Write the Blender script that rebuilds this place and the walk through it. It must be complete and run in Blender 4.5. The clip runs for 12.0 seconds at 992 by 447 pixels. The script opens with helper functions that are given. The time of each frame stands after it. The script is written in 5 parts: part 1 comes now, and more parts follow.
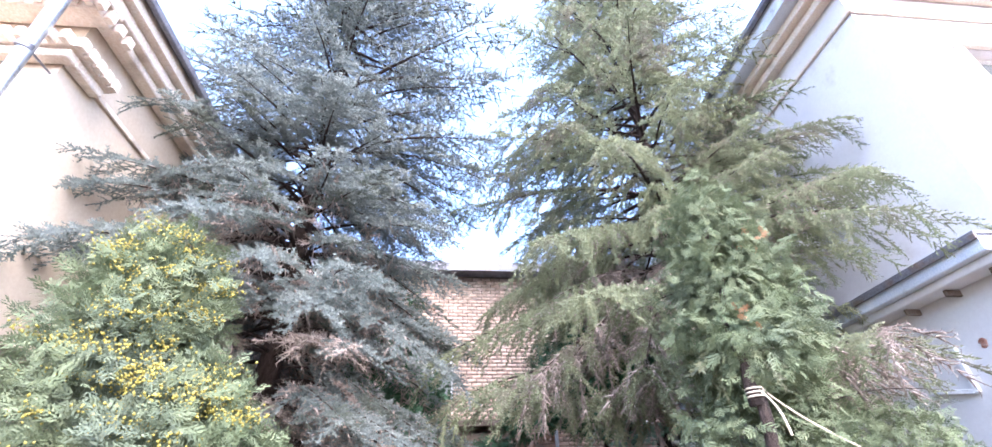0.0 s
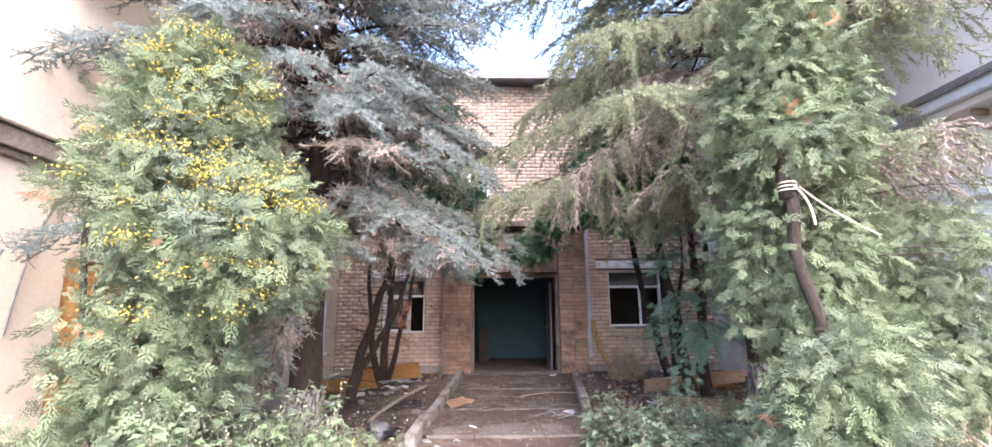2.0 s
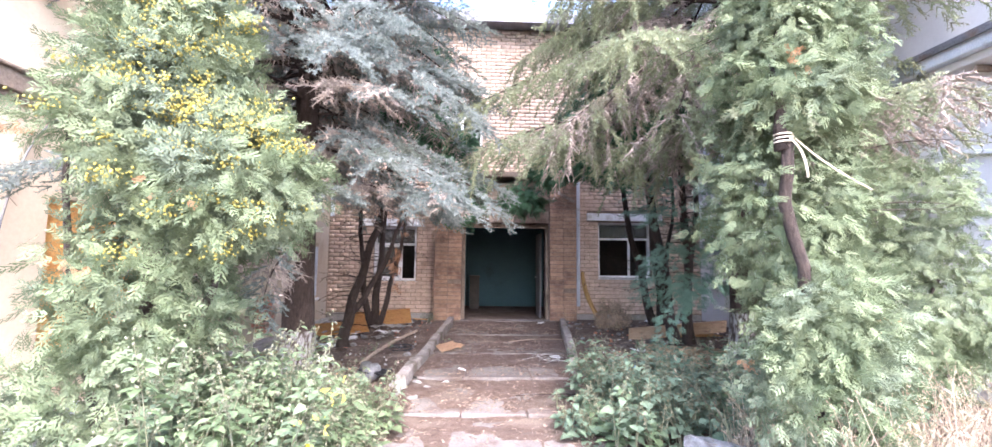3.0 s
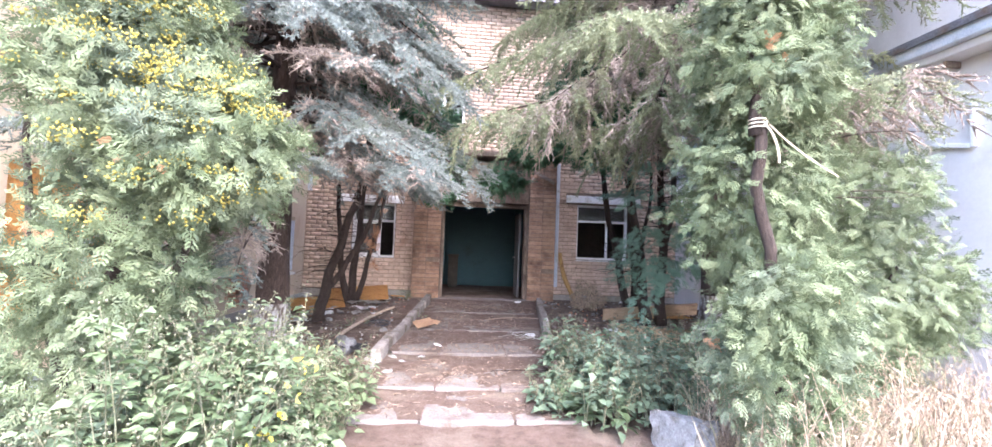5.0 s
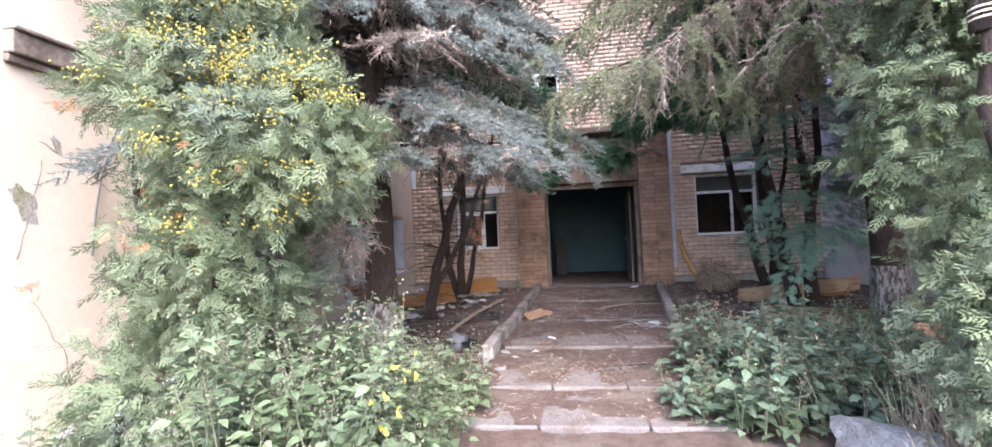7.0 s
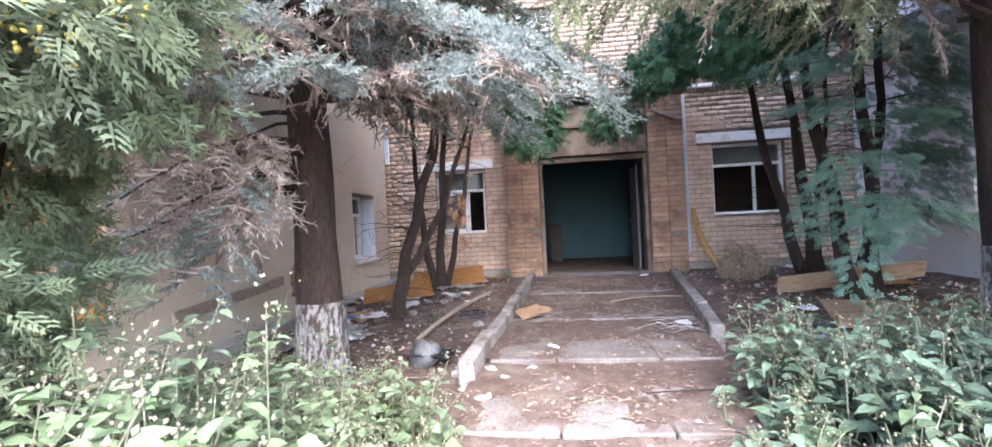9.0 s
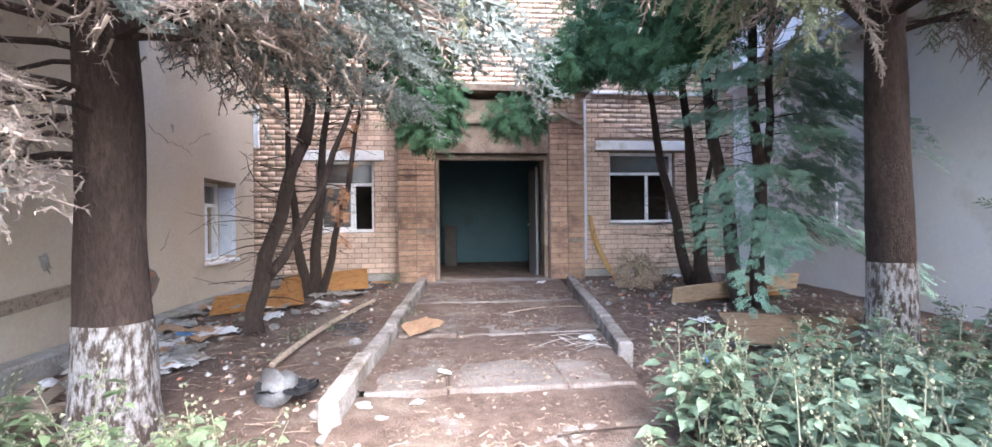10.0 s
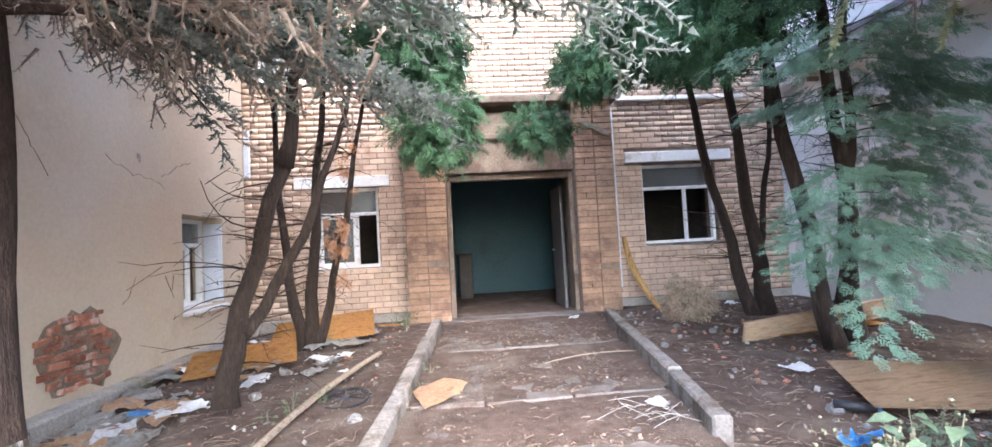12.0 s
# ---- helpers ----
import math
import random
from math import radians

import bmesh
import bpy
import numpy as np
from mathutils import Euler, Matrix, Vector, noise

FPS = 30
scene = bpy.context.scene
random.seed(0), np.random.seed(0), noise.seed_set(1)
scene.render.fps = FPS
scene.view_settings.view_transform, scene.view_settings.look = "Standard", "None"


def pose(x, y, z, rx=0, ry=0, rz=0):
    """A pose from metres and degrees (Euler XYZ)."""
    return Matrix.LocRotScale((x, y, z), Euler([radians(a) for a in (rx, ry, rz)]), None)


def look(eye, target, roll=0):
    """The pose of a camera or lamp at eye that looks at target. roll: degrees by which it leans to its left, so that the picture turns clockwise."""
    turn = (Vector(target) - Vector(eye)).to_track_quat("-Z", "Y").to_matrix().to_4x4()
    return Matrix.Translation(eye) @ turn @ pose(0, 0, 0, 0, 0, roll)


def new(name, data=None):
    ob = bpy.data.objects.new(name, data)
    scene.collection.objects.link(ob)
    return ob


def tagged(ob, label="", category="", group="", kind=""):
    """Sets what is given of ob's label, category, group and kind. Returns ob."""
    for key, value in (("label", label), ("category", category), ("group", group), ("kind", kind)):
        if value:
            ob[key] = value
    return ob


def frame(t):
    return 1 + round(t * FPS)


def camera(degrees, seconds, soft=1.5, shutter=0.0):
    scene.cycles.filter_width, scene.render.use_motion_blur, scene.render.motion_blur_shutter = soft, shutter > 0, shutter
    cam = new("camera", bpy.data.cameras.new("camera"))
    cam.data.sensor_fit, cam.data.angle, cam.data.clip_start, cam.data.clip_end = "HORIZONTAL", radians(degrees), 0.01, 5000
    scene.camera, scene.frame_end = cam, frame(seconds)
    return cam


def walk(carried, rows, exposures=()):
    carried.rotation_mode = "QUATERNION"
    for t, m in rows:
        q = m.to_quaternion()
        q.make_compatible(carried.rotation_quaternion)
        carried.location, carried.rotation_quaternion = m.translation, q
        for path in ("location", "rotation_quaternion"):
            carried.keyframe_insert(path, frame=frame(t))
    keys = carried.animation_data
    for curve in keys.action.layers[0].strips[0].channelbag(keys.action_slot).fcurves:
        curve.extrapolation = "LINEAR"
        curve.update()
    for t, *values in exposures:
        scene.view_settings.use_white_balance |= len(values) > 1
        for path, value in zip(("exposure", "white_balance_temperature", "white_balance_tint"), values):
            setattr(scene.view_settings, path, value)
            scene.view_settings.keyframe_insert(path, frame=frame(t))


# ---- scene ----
cam = camera(93.3, 12.0)
PATH = [
    (0, (-0.715, -0.541, 1.415), (-0.538, 1.115, 2.523), -1.6),
    (0.5, (-0.81, -0.509, 1.458), (-0.66, 1.003, 2.759), -2.2),
    (1, (-0.862, -0.514, 1.455), (-0.702, 0.981, 2.773), -2.6),
    (1.5, (-0.704, -0.566, 1.407), (-0.6, 1.186, 2.367), -1.0),
    (1.6, (-0.706, -0.554, 1.402), (-0.62, 1.268, 2.224), -0.8),
    (1.8, (-0.737, -0.557, 1.359), (-0.687, 1.357, 1.938), -0.1),
    (2, (-0.736, -0.513, 1.323), (-0.688, 1.449, 1.709), -0.4),
    (2.5, (-0.736, -0.48, 1.295), (-0.678, 1.509, 1.492), -0.2),
    (3, (-0.728, -0.483, 1.29), (-0.646, 1.507, 1.472), 0.7),
    (5, (-0.707, -0.494, 1.254), (-0.54, 1.496, 1.357), 2.2),
    (5.5, (-0.697, -0.498, 1.251), (-0.447, 1.484, 1.344), 2.2),
    (6, (-0.721, -0.43, 1.243), (-0.462, 1.551, 1.326), 1.9),
    (6.5, (-0.773, -0.285, 1.204), (-0.732, 1.714, 1.274), 0.5),
    (7, (-0.709, 0.002, 1.215), (-0.986, 1.982, 1.27), -2.5),
    (7.2, (-0.681, 0.117, 1.234), (-0.966, 2.096, 1.275), -2.5),
    (8.8, (-0.926, 1.306, 1.057), (-1.159, 3.292, 1.063), -2.4),
    (9, (-0.85, 1.542, 1.091), (-1.089, 3.527, 1.09), -2.9),
    (9.5, (-0.818, 1.851, 1.073), (-0.729, 3.849, 1.053), -3.1),
    (10, (-0.873, 2.311, 1.07), (-0.662, 4.3, 1.064), -0.6),
    (10.5, (-0.91, 2.606, 1.066), (-0.884, 4.606, 1.054), 0.1),
    (11, (-0.879, 2.898, 1.113), (-0.915, 4.898, 1.116), -2.8),
    (11.5, (-0.902, 3.206, 1.138), (-0.87, 5.205, 1.188), -3.1),
    (12, (-0.933, 3.373, 1.16), (-0.765, 5.364, 1.252), -3.1),
]
EXPOSURES = [(0.0, 3.4, 5850, 20), (1.2, 3.4, 5900, 20), (2.0, 3.5, 6250, 21), (3.0, 3.85, 6000, 20), (6.2, 3.85, 5950, 19), (7.0, 3.3, 5950, 19), (9.0, 3.95, 5800, 15), (10.0, 4.35, 5900, 13), (12.0, 4.65, 6100, 12)]
walk(cam, [(t, look(eye, target, roll)) for t, eye, target, roll in PATH], EXPOSURES)

# ---- world and sun: bright hazy daylight from behind the walker ----
SUN_EL, SUN_AZ = radians(48), radians(164)
world = bpy.data.worlds.new("sky")
scene.world = world
world.use_nodes = True
wn = world.node_tree
sky = wn.nodes.new("ShaderNodeTexSky")
sky.sky_type, sky.sun_disc = "NISHITA", False
sky.sun_elevation, sky.sun_rotation = SUN_EL, SUN_AZ
sky.air_density, sky.dust_density = 1.0, 2.5
wn.nodes["Background"].inputs["Strength"].default_value = 0.15
wn.links.new(sky.outputs[0], wn.nodes["Background"].inputs["Color"])
sun = new("sun", bpy.data.lights.new("sun", "SUN"))
sun.data.energy, sun.data.angle, sun.data.color = 0.65, radians(45), (1.0, 0.95, 0.88)
sdir = Vector((math.sin(SUN_AZ) * math.cos(SUN_EL), math.cos(SUN_AZ) * math.cos(SUN_EL), math.sin(SUN_EL)))
sun.matrix_world = look(sdir * 40, (0, 0, 0))

# ---- materials ----


def mat(name, c1, c2, scale=6.0, rough=0.85, bump=0.25, fine=60.0, c3=None, s3=1.2, w3=0.5, stretch=(1, 1, 1), metal=0.0, rnd="", rv=0.25, trans=0.0, spec=0.3, grain=0.35):
    """Two-scale noise colour with relief; c3: stains of a larger scale; rnd: 'island' or 'object' varies the value."""
    m = bpy.data.materials.new(name)
    m.use_nodes = True
    n, l = m.node_tree.nodes, m.node_tree.links
    b = n["Principled BSDF"]
    geo = n.new("ShaderNodeNewGeometry")
    mp = n.new("ShaderNodeMapping")
    mp.inputs["Scale"].default_value = stretch
    l.new(geo.outputs["Position"], mp.inputs["Vector"])

    def noise_node(sc, det=5):
        t = n.new("ShaderNodeTexNoise")
        t.inputs["Scale"].default_value, t.inputs["Detail"].default_value, t.inputs["Roughness"].default_value = sc, det, 0.62
        l.new(mp.outputs[0], t.inputs["Vector"])
        return t

    def mixer(fac, a, bb, mode="MIX"):
        x = n.new("ShaderNodeMix")
        x.data_type, x.blend_type = "RGBA", mode
        for sock, v in ((x.inputs[0], fac), (x.inputs[6], a), (x.inputs[7], bb)):
            if isinstance(v, (int, float)):
                sock.default_value = v
            elif isinstance(v, tuple):
                sock.default_value = (*v, 1)
            else:
                l.new(v, sock)
        return x.outputs[2]

    def ramp(src, lo, hi):
        r = n.new("ShaderNodeMapRange")
        r.inputs["From Min"].default_value, r.inputs["From Max"].default_value = lo, hi
        l.new(src, r.inputs["Value"])
        return r.outputs[0]
    n1, n2 = noise_node(scale), noise_node(fine, 3)
    col = mixer(ramp(n1.outputs[0], 0.35, 0.65), c1, c2)
    if c3:
        col = mixer(ramp(noise_node(s3, 7).outputs[0], 1.0 - w3 - 0.07, 1.0 - w3 + 0.07), col, c3)
    col = mixer(grain, col, ramp(n2.outputs[0], 0.2, 0.75), "OVERLAY")
    if rnd:
        src = geo.outputs["Random Per Island"] if rnd == "island" else n.new("ShaderNodeObjectInfo").outputs["Random"]
        h = n.new("ShaderNodeHueSaturation")
        r = n.new("ShaderNodeMapRange")
        r.inputs["To Min"].default_value, r.inputs["To Max"].default_value = 1 - rv, 1 + rv
        l.new(src, r.inputs["Value"])
        l.new(r.outputs[0], h.inputs["Value"])
        l.new(col, h.inputs["Color"])
        col = h.outputs[0]
    l.new(col, b.inputs["Base Color"])
    b.inputs["Roughness"].default_value, b.inputs["Metallic"].default_value = rough, metal
    b.inputs["Specular IOR Level"].default_value = spec
    if bump:
        bp = n.new("ShaderNodeBump")
        bp.inputs["Strength"].default_value, bp.inputs["Distance"].default_value = bump, 0.02
        ad = n.new("ShaderNodeMath")
        l.new(n1.outputs[0], ad.inputs[0])
        l.new(n2.outputs[0], ad.inputs[1])
        l.new(ad.outputs[0], bp.inputs["Height"])
        l.new(bp.outputs[0], b.inputs["Normal"])
    if trans:
        tr, ms = n.new("ShaderNodeBsdfTranslucent"), n.new("ShaderNodeMixShader")
        l.new(col, tr.inputs["Color"])
        ms.inputs[0].default_value = trans
        l.new(b.outputs[0], ms.inputs[1])
        l.new(tr.outputs[0], ms.inputs[2])
        l.new(ms.outputs[0], n["Material Output"].inputs["Surface"])
    return m


M = {
    "soil": mat("soil", (0.0707, 0.0462, 0.0354), (0.114, 0.0816, 0.0653), 9, 0.95, 1.0, 70, (0.147, 0.114, 0.0901), 1.6, 0.42),
    "slab": mat("slab_concrete", (0.134, 0.117, 0.107), (0.172, 0.152, 0.142), 4, 0.9, 0.35, 50, (0.096, 0.0708, 0.0577), 1.7, 0.46, rnd="object", rv=0.12),
    "kerb": mat("kerb_concrete", (0.167, 0.151, 0.138), (0.239, 0.217, 0.199), 5, 0.9, 0.5, 40, (0.101, 0.0831, 0.065), 3.0, 0.45, rnd="object", rv=0.15),
    "brick": mat("buff_brick", (0.5, 0.36, 0.275), (0.6, 0.45, 0.35), 7, 0.88, 0.35, 70, (0.42, 0.275, 0.2), 2.6, 0.36, rnd="object", rv=0.14),
    "brick_rest": mat("buff_brick_joined", (0.5, 0.365, 0.28), (0.6, 0.455, 0.355), 7, 0.88, 0.35, 70, (0.43, 0.29, 0.21), 2.2, 0.34, rnd="island", rv=0.13),
    "pier": mat("weathered_brick", (0.306, 0.186, 0.122), (0.399, 0.265, 0.181), 8, 0.9, 0.45, 60, (0.187, 0.112, 0.0797), 2.5, 0.42, rnd="object", rv=0.2),
    "mortar": mat("mortar", (0.153, 0.111, 0.085), (0.255, 0.196, 0.153), 9, 0.95, 0.4, 80),
    "oldbrick": mat("broken_brick", (0.27, 0.1, 0.065), (0.36, 0.17, 0.11), 9, 0.95, 0.6, 50, (0.42, 0.33, 0.28), 5, 0.42, rnd="object", rv=0.3),
    "plasterL": mat("cream_plaster", (0.51, 0.418, 0.314), (0.546, 0.46, 0.357), 1.2, 0.9, 0.08, 25, (0.444, 0.348, 0.255), 0.9, 0.36, grain=0.08),
    "plasterR": mat("pale_plaster", (0.63, 0.612, 0.603), (0.684, 0.666, 0.648), 1.1, 0.9, 0.08, 25, (0.549, 0.513, 0.486), 1.1, 0.37, grain=0.08),
    "render": mat("grey_render", (0.161, 0.124, 0.0961), (0.211, 0.167, 0.13), 4, 0.95, 0.4, 40, (0.0992, 0.0713, 0.0527), 1.8, 0.45),
    "plinth": mat("mossy_plinth", (0.27, 0.25, 0.22), (0.36, 0.33, 0.3), 4, 0.95, 0.5, 45, (0.17, 0.16, 0.085), 1.9, 0.42),
    "white": mat("old_white_paint", (0.72, 0.72, 0.72), (0.8, 0.8, 0.8), 6, 0.6, 0.15, 50, (0.52, 0.48, 0.43), 4.0, 0.36),
    "bluewhite": mat("bluish_paint", (0.56, 0.62, 0.7), (0.64, 0.69, 0.76), 5, 0.6, 0.15, 50, (0.4, 0.4, 0.4), 3.5, 0.36),
    "trim": mat("cornice_plaster", (0.66, 0.56, 0.46), (0.72, 0.63, 0.53), 3, 0.9, 0.2, 40, (0.45, 0.38, 0.31), 2.5, 0.38),
    "roof": mat("grey_roof_metal", (0.15, 0.15, 0.17), (0.22, 0.22, 0.24), 4, 0.5, 0.15, 40, (0.2, 0.13, 0.09), 2.4, 0.35, metal=0.4),
    "zinc": mat("galvanised_zinc", (0.45, 0.47, 0.5), (0.56, 0.58, 0.6), 8, 0.4, 0.08, 50, (0.3, 0.29, 0.28), 4, 0.35, metal=0.8),
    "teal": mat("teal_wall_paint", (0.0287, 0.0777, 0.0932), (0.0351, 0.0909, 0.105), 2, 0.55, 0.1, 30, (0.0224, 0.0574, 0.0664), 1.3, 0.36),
    # dark brown standing in for indoor shade; the cupboard shares it
    "dark": mat("dark_interior_shade", (0.06, 0.055, 0.05), (0.09, 0.08, 0.07), 3, 0.95, 0.2, 30),
    "osb": mat("strand_board", (0.446, 0.212, 0.065), (0.571, 0.306, 0.107), 28, 0.8, 0.2, 90, (0.375, 0.17, 0.0536), 9, 0.42),
    "wood": mat("grey_wood", (0.23, 0.175, 0.13), (0.33, 0.265, 0.205), 10, 0.85, 0.4, 70, (0.15, 0.11, 0.085), 3, 0.4, (1, 6, 6)),
    "tanwood": mat("tan_board", (0.3, 0.205, 0.125), (0.4, 0.28, 0.18), 8, 0.85, 0.3, 60, (0.2, 0.13, 0.08), 3, 0.4, (1, 6, 6)),
    "yellowwood": mat("yellow_log", (0.34, 0.2, 0.07), (0.44, 0.27, 0.11), 9, 0.75, 0.3, 60, (0.15, 0.08, 0.04), 4, 0.4, (6, 6, 1)),
    "bark": mat("dark_bark", (0.0266, 0.0174, 0.0136), (0.0511, 0.034, 0.0269), 22, 0.95, 1.0, 60, (0.0758, 0.0497, 0.0401), 6, 0.36, (1.6, 1.6, 0.5)),
    "barkwhite": mat("whitewashed_bark", (0.264, 0.247, 0.232), (0.316, 0.3, 0.29), 10, 0.95, 1.0, 60, (0.0685, 0.0501, 0.0395), 14, 0.5, (2, 2, 0.7)),
    "thubark": mat("dark_thuja_bark", (0.03, 0.021, 0.0173), (0.0525, 0.0375, 0.03), 16, 0.95, 0.8, 70, (0.09, 0.0638, 0.0503), 5, 0.36, (3, 3, 0.6)),
    "blue": mat("blue_needles", (0.171, 0.2, 0.184), (0.234, 0.258, 0.235), 2.5, 0.75, 0, 30, (0.122, 0.133, 0.102), 1.1, 0.4, rnd="island", rv=0.16, trans=0.4, spec=0.15),
    "green": mat("greygreen_needles", (0.211, 0.238, 0.147), (0.287, 0.305, 0.187), 2.5, 0.75, 0, 30, (0.211, 0.196, 0.147), 1.1, 0.42, rnd="island", rv=0.16, trans=0.4, spec=0.15),
    "dead": mat("dead_needles", (0.293, 0.237, 0.2), (0.397, 0.333, 0.286), 4, 0.9, 0, 40, (0.216, 0.167, 0.134), 2.0, 0.4, rnd="island", rv=0.3, trans=0.25),
    "thuja": mat("thuja_green", (0.122, 0.153, 0.0816), (0.158, 0.185, 0.107), 3, 0.75, 0, 40, (0.127, 0.153, 0.107), 1.4, 0.4, rnd="island", rv=0.16, trans=0.25, spec=0.15),
    "thuja2": mat("thuja_blue_green", (0.154, 0.255, 0.184), (0.209, 0.32, 0.235), 3, 0.75, 0, 40, (0.143, 0.225, 0.156), 1.4, 0.4, rnd="island", rv=0.16, trans=0.25, spec=0.15),
    "thuja3": mat("thuja_dark", (0.0468, 0.108, 0.0561), (0.0795, 0.154, 0.0842), 3, 0.75, 0, 40, (0.0281, 0.0561, 0.0328), 1.4, 0.4, rnd="island", rv=0.16, trans=0.2, spec=0.15),
    "cone": mat("yellow_cones", (0.276, 0.234, 0.0389), (0.348, 0.296, 0.0729), 20, 0.6, 0, 60, rnd="island", rv=0.25),
    "rust": mat("withered_spray", (0.36, 0.17, 0.085), (0.46, 0.25, 0.14), 12, 0.8, 0, 60, rnd="island", rv=0.25, trans=0.2),
    "weed": mat("weed_leaf", (0.116, 0.163, 0.0772), (0.157, 0.2, 0.111), 4, 0.55, 0, 40, (0.116, 0.147, 0.0998), 1.5, 0.42, rnd="island", rv=0.3, trans=0.3),
    "weed2": mat("weed_bluegreen", (0.101, 0.146, 0.0936), (0.137, 0.184, 0.125), 4, 0.55, 0, 40, (0.101, 0.14, 0.068), 1.5, 0.42, rnd="island", rv=0.3, trans=0.3),
    "spike": mat("weed_spike", (0.159, 0.162, 0.098), (0.205, 0.2, 0.137), 9, 0.7, 0, 60, rnd="island", rv=0.25, trans=0.2),
    "yellow": mat("yellow_leaf", (0.6, 0.5, 0.06), (0.68, 0.58, 0.12), 9, 0.6, 0, 60, rnd="island", rv=0.2, trans=0.3),
    "straw": mat("dry_grass", (0.309, 0.23, 0.161), (0.386, 0.299, 0.221), 6, 0.8, 0, 50, (0.21, 0.217, 0.128), 2.2, 0.42, rnd="island", rv=0.4, trans=0.2),
    "paper": mat("dirty_paper", (0.7, 0.7, 0.72), (0.8, 0.8, 0.8), 8, 0.7, 0.2, 50, (0.5, 0.47, 0.43), 6, 0.36),
    "rag": mat("dirty_rag", (0.32, 0.308, 0.288), (0.424, 0.408, 0.384), 8, 0.9, 0.3, 50, (0.216, 0.18, 0.152), 5, 0.42),
    "card": mat("cardboard", (0.44, 0.28, 0.17), (0.52, 0.35, 0.225), 8, 0.85, 0.2, 50, (0.34, 0.21, 0.13), 5, 0.38),
    "black": mat("black_plastic", (0.018, 0.018, 0.02), (0.035, 0.035, 0.037), 8, 0.35, 0.2, 50),
    "bluebag": mat("blue_plastic", (0.05, 0.2, 0.5), (0.1, 0.32, 0.65), 8, 0.3, 0.2, 50),
    "grey": mat("grey_rubber", (0.09, 0.09, 0.092), (0.13, 0.13, 0.133), 8, 0.6, 0.2, 50, (0.12, 0.1, 0.085), 4, 0.4),
    "stone": mat("broken_concrete", (0.189, 0.182, 0.175), (0.252, 0.245, 0.238), 9, 0.95, 0.8, 50, (0.133, 0.119, 0.108), 6, 0.42),
    "twig": mat("dry_twigs", (0.128, 0.09, 0.0675), (0.225, 0.173, 0.135), 9, 0.9, 0, 50, rnd="island", rv=0.35),
    "rope": mat("pale_rope", (0.5, 0.42, 0.31), (0.6, 0.52, 0.4), 30, 0.9, 0.4, 90),
}
glass = bpy.data.materials.new("dusty_glass")
glass.use_nodes = True
gb = glass.node_tree.nodes["Principled BSDF"]
gb.inputs["Base Color"].default_value = (0.75, 0.8, 0.8, 1)
gb.inputs["Roughness"].default_value, gb.inputs["Transmission Weight"].default_value = 0.12, 0.85
M["glass"] = glass

# ---- mesh helpers ----


def part(name, bm, material, parent=None, label="", smooth=False):
    me = bpy.data.meshes.new(name)
    bm.to_mesh(me)
    bm.free()
    if smooth:
        for p in me.polygons:
            p.use_smooth = True
    return part_mesh(name, me, material, parent, label)


def part_mesh(name, me, material, parent=None, label=""):
    ob = new(name, me)
    if not me.materials:
        me.materials.append(M[material])
    ob.parent = parent
    if label:
        ob["label"] = label
    return ob


def empty(name, at, label, category, group="", kind=""):
    e = new(name)
    e.location = at
    return tagged(e, label, category, group, kind)


def box(bm, x0, x1, y0, y1, z0, z1, bevel=0.0, m=None):
    r = bmesh.ops.create_cube(bm, size=1)
    vs = r["verts"]
    for v in vs:
        v.co = Vector(((x0 + x1) / 2 + v.co.x * (x1 - x0), (y0 + y1) / 2 + v.co.y * (y1 - y0), (z0 + z1) / 2 + v.co.z * (z1 - z0)))
    if bevel:
        es = list({e for v in vs for e in v.link_edges})
        bmesh.ops.bevel(bm, geom=es, offset=bevel, segments=1, affect="EDGES")
    if m is not None:
        bmesh.ops.transform(bm, matrix=m, verts=bm.verts)
    return bm


def boxes(*specs, bevel=0.0):
    bm = bmesh.new()
    for s in specs:
        box(bm, *s, bevel=bevel)
    return bm


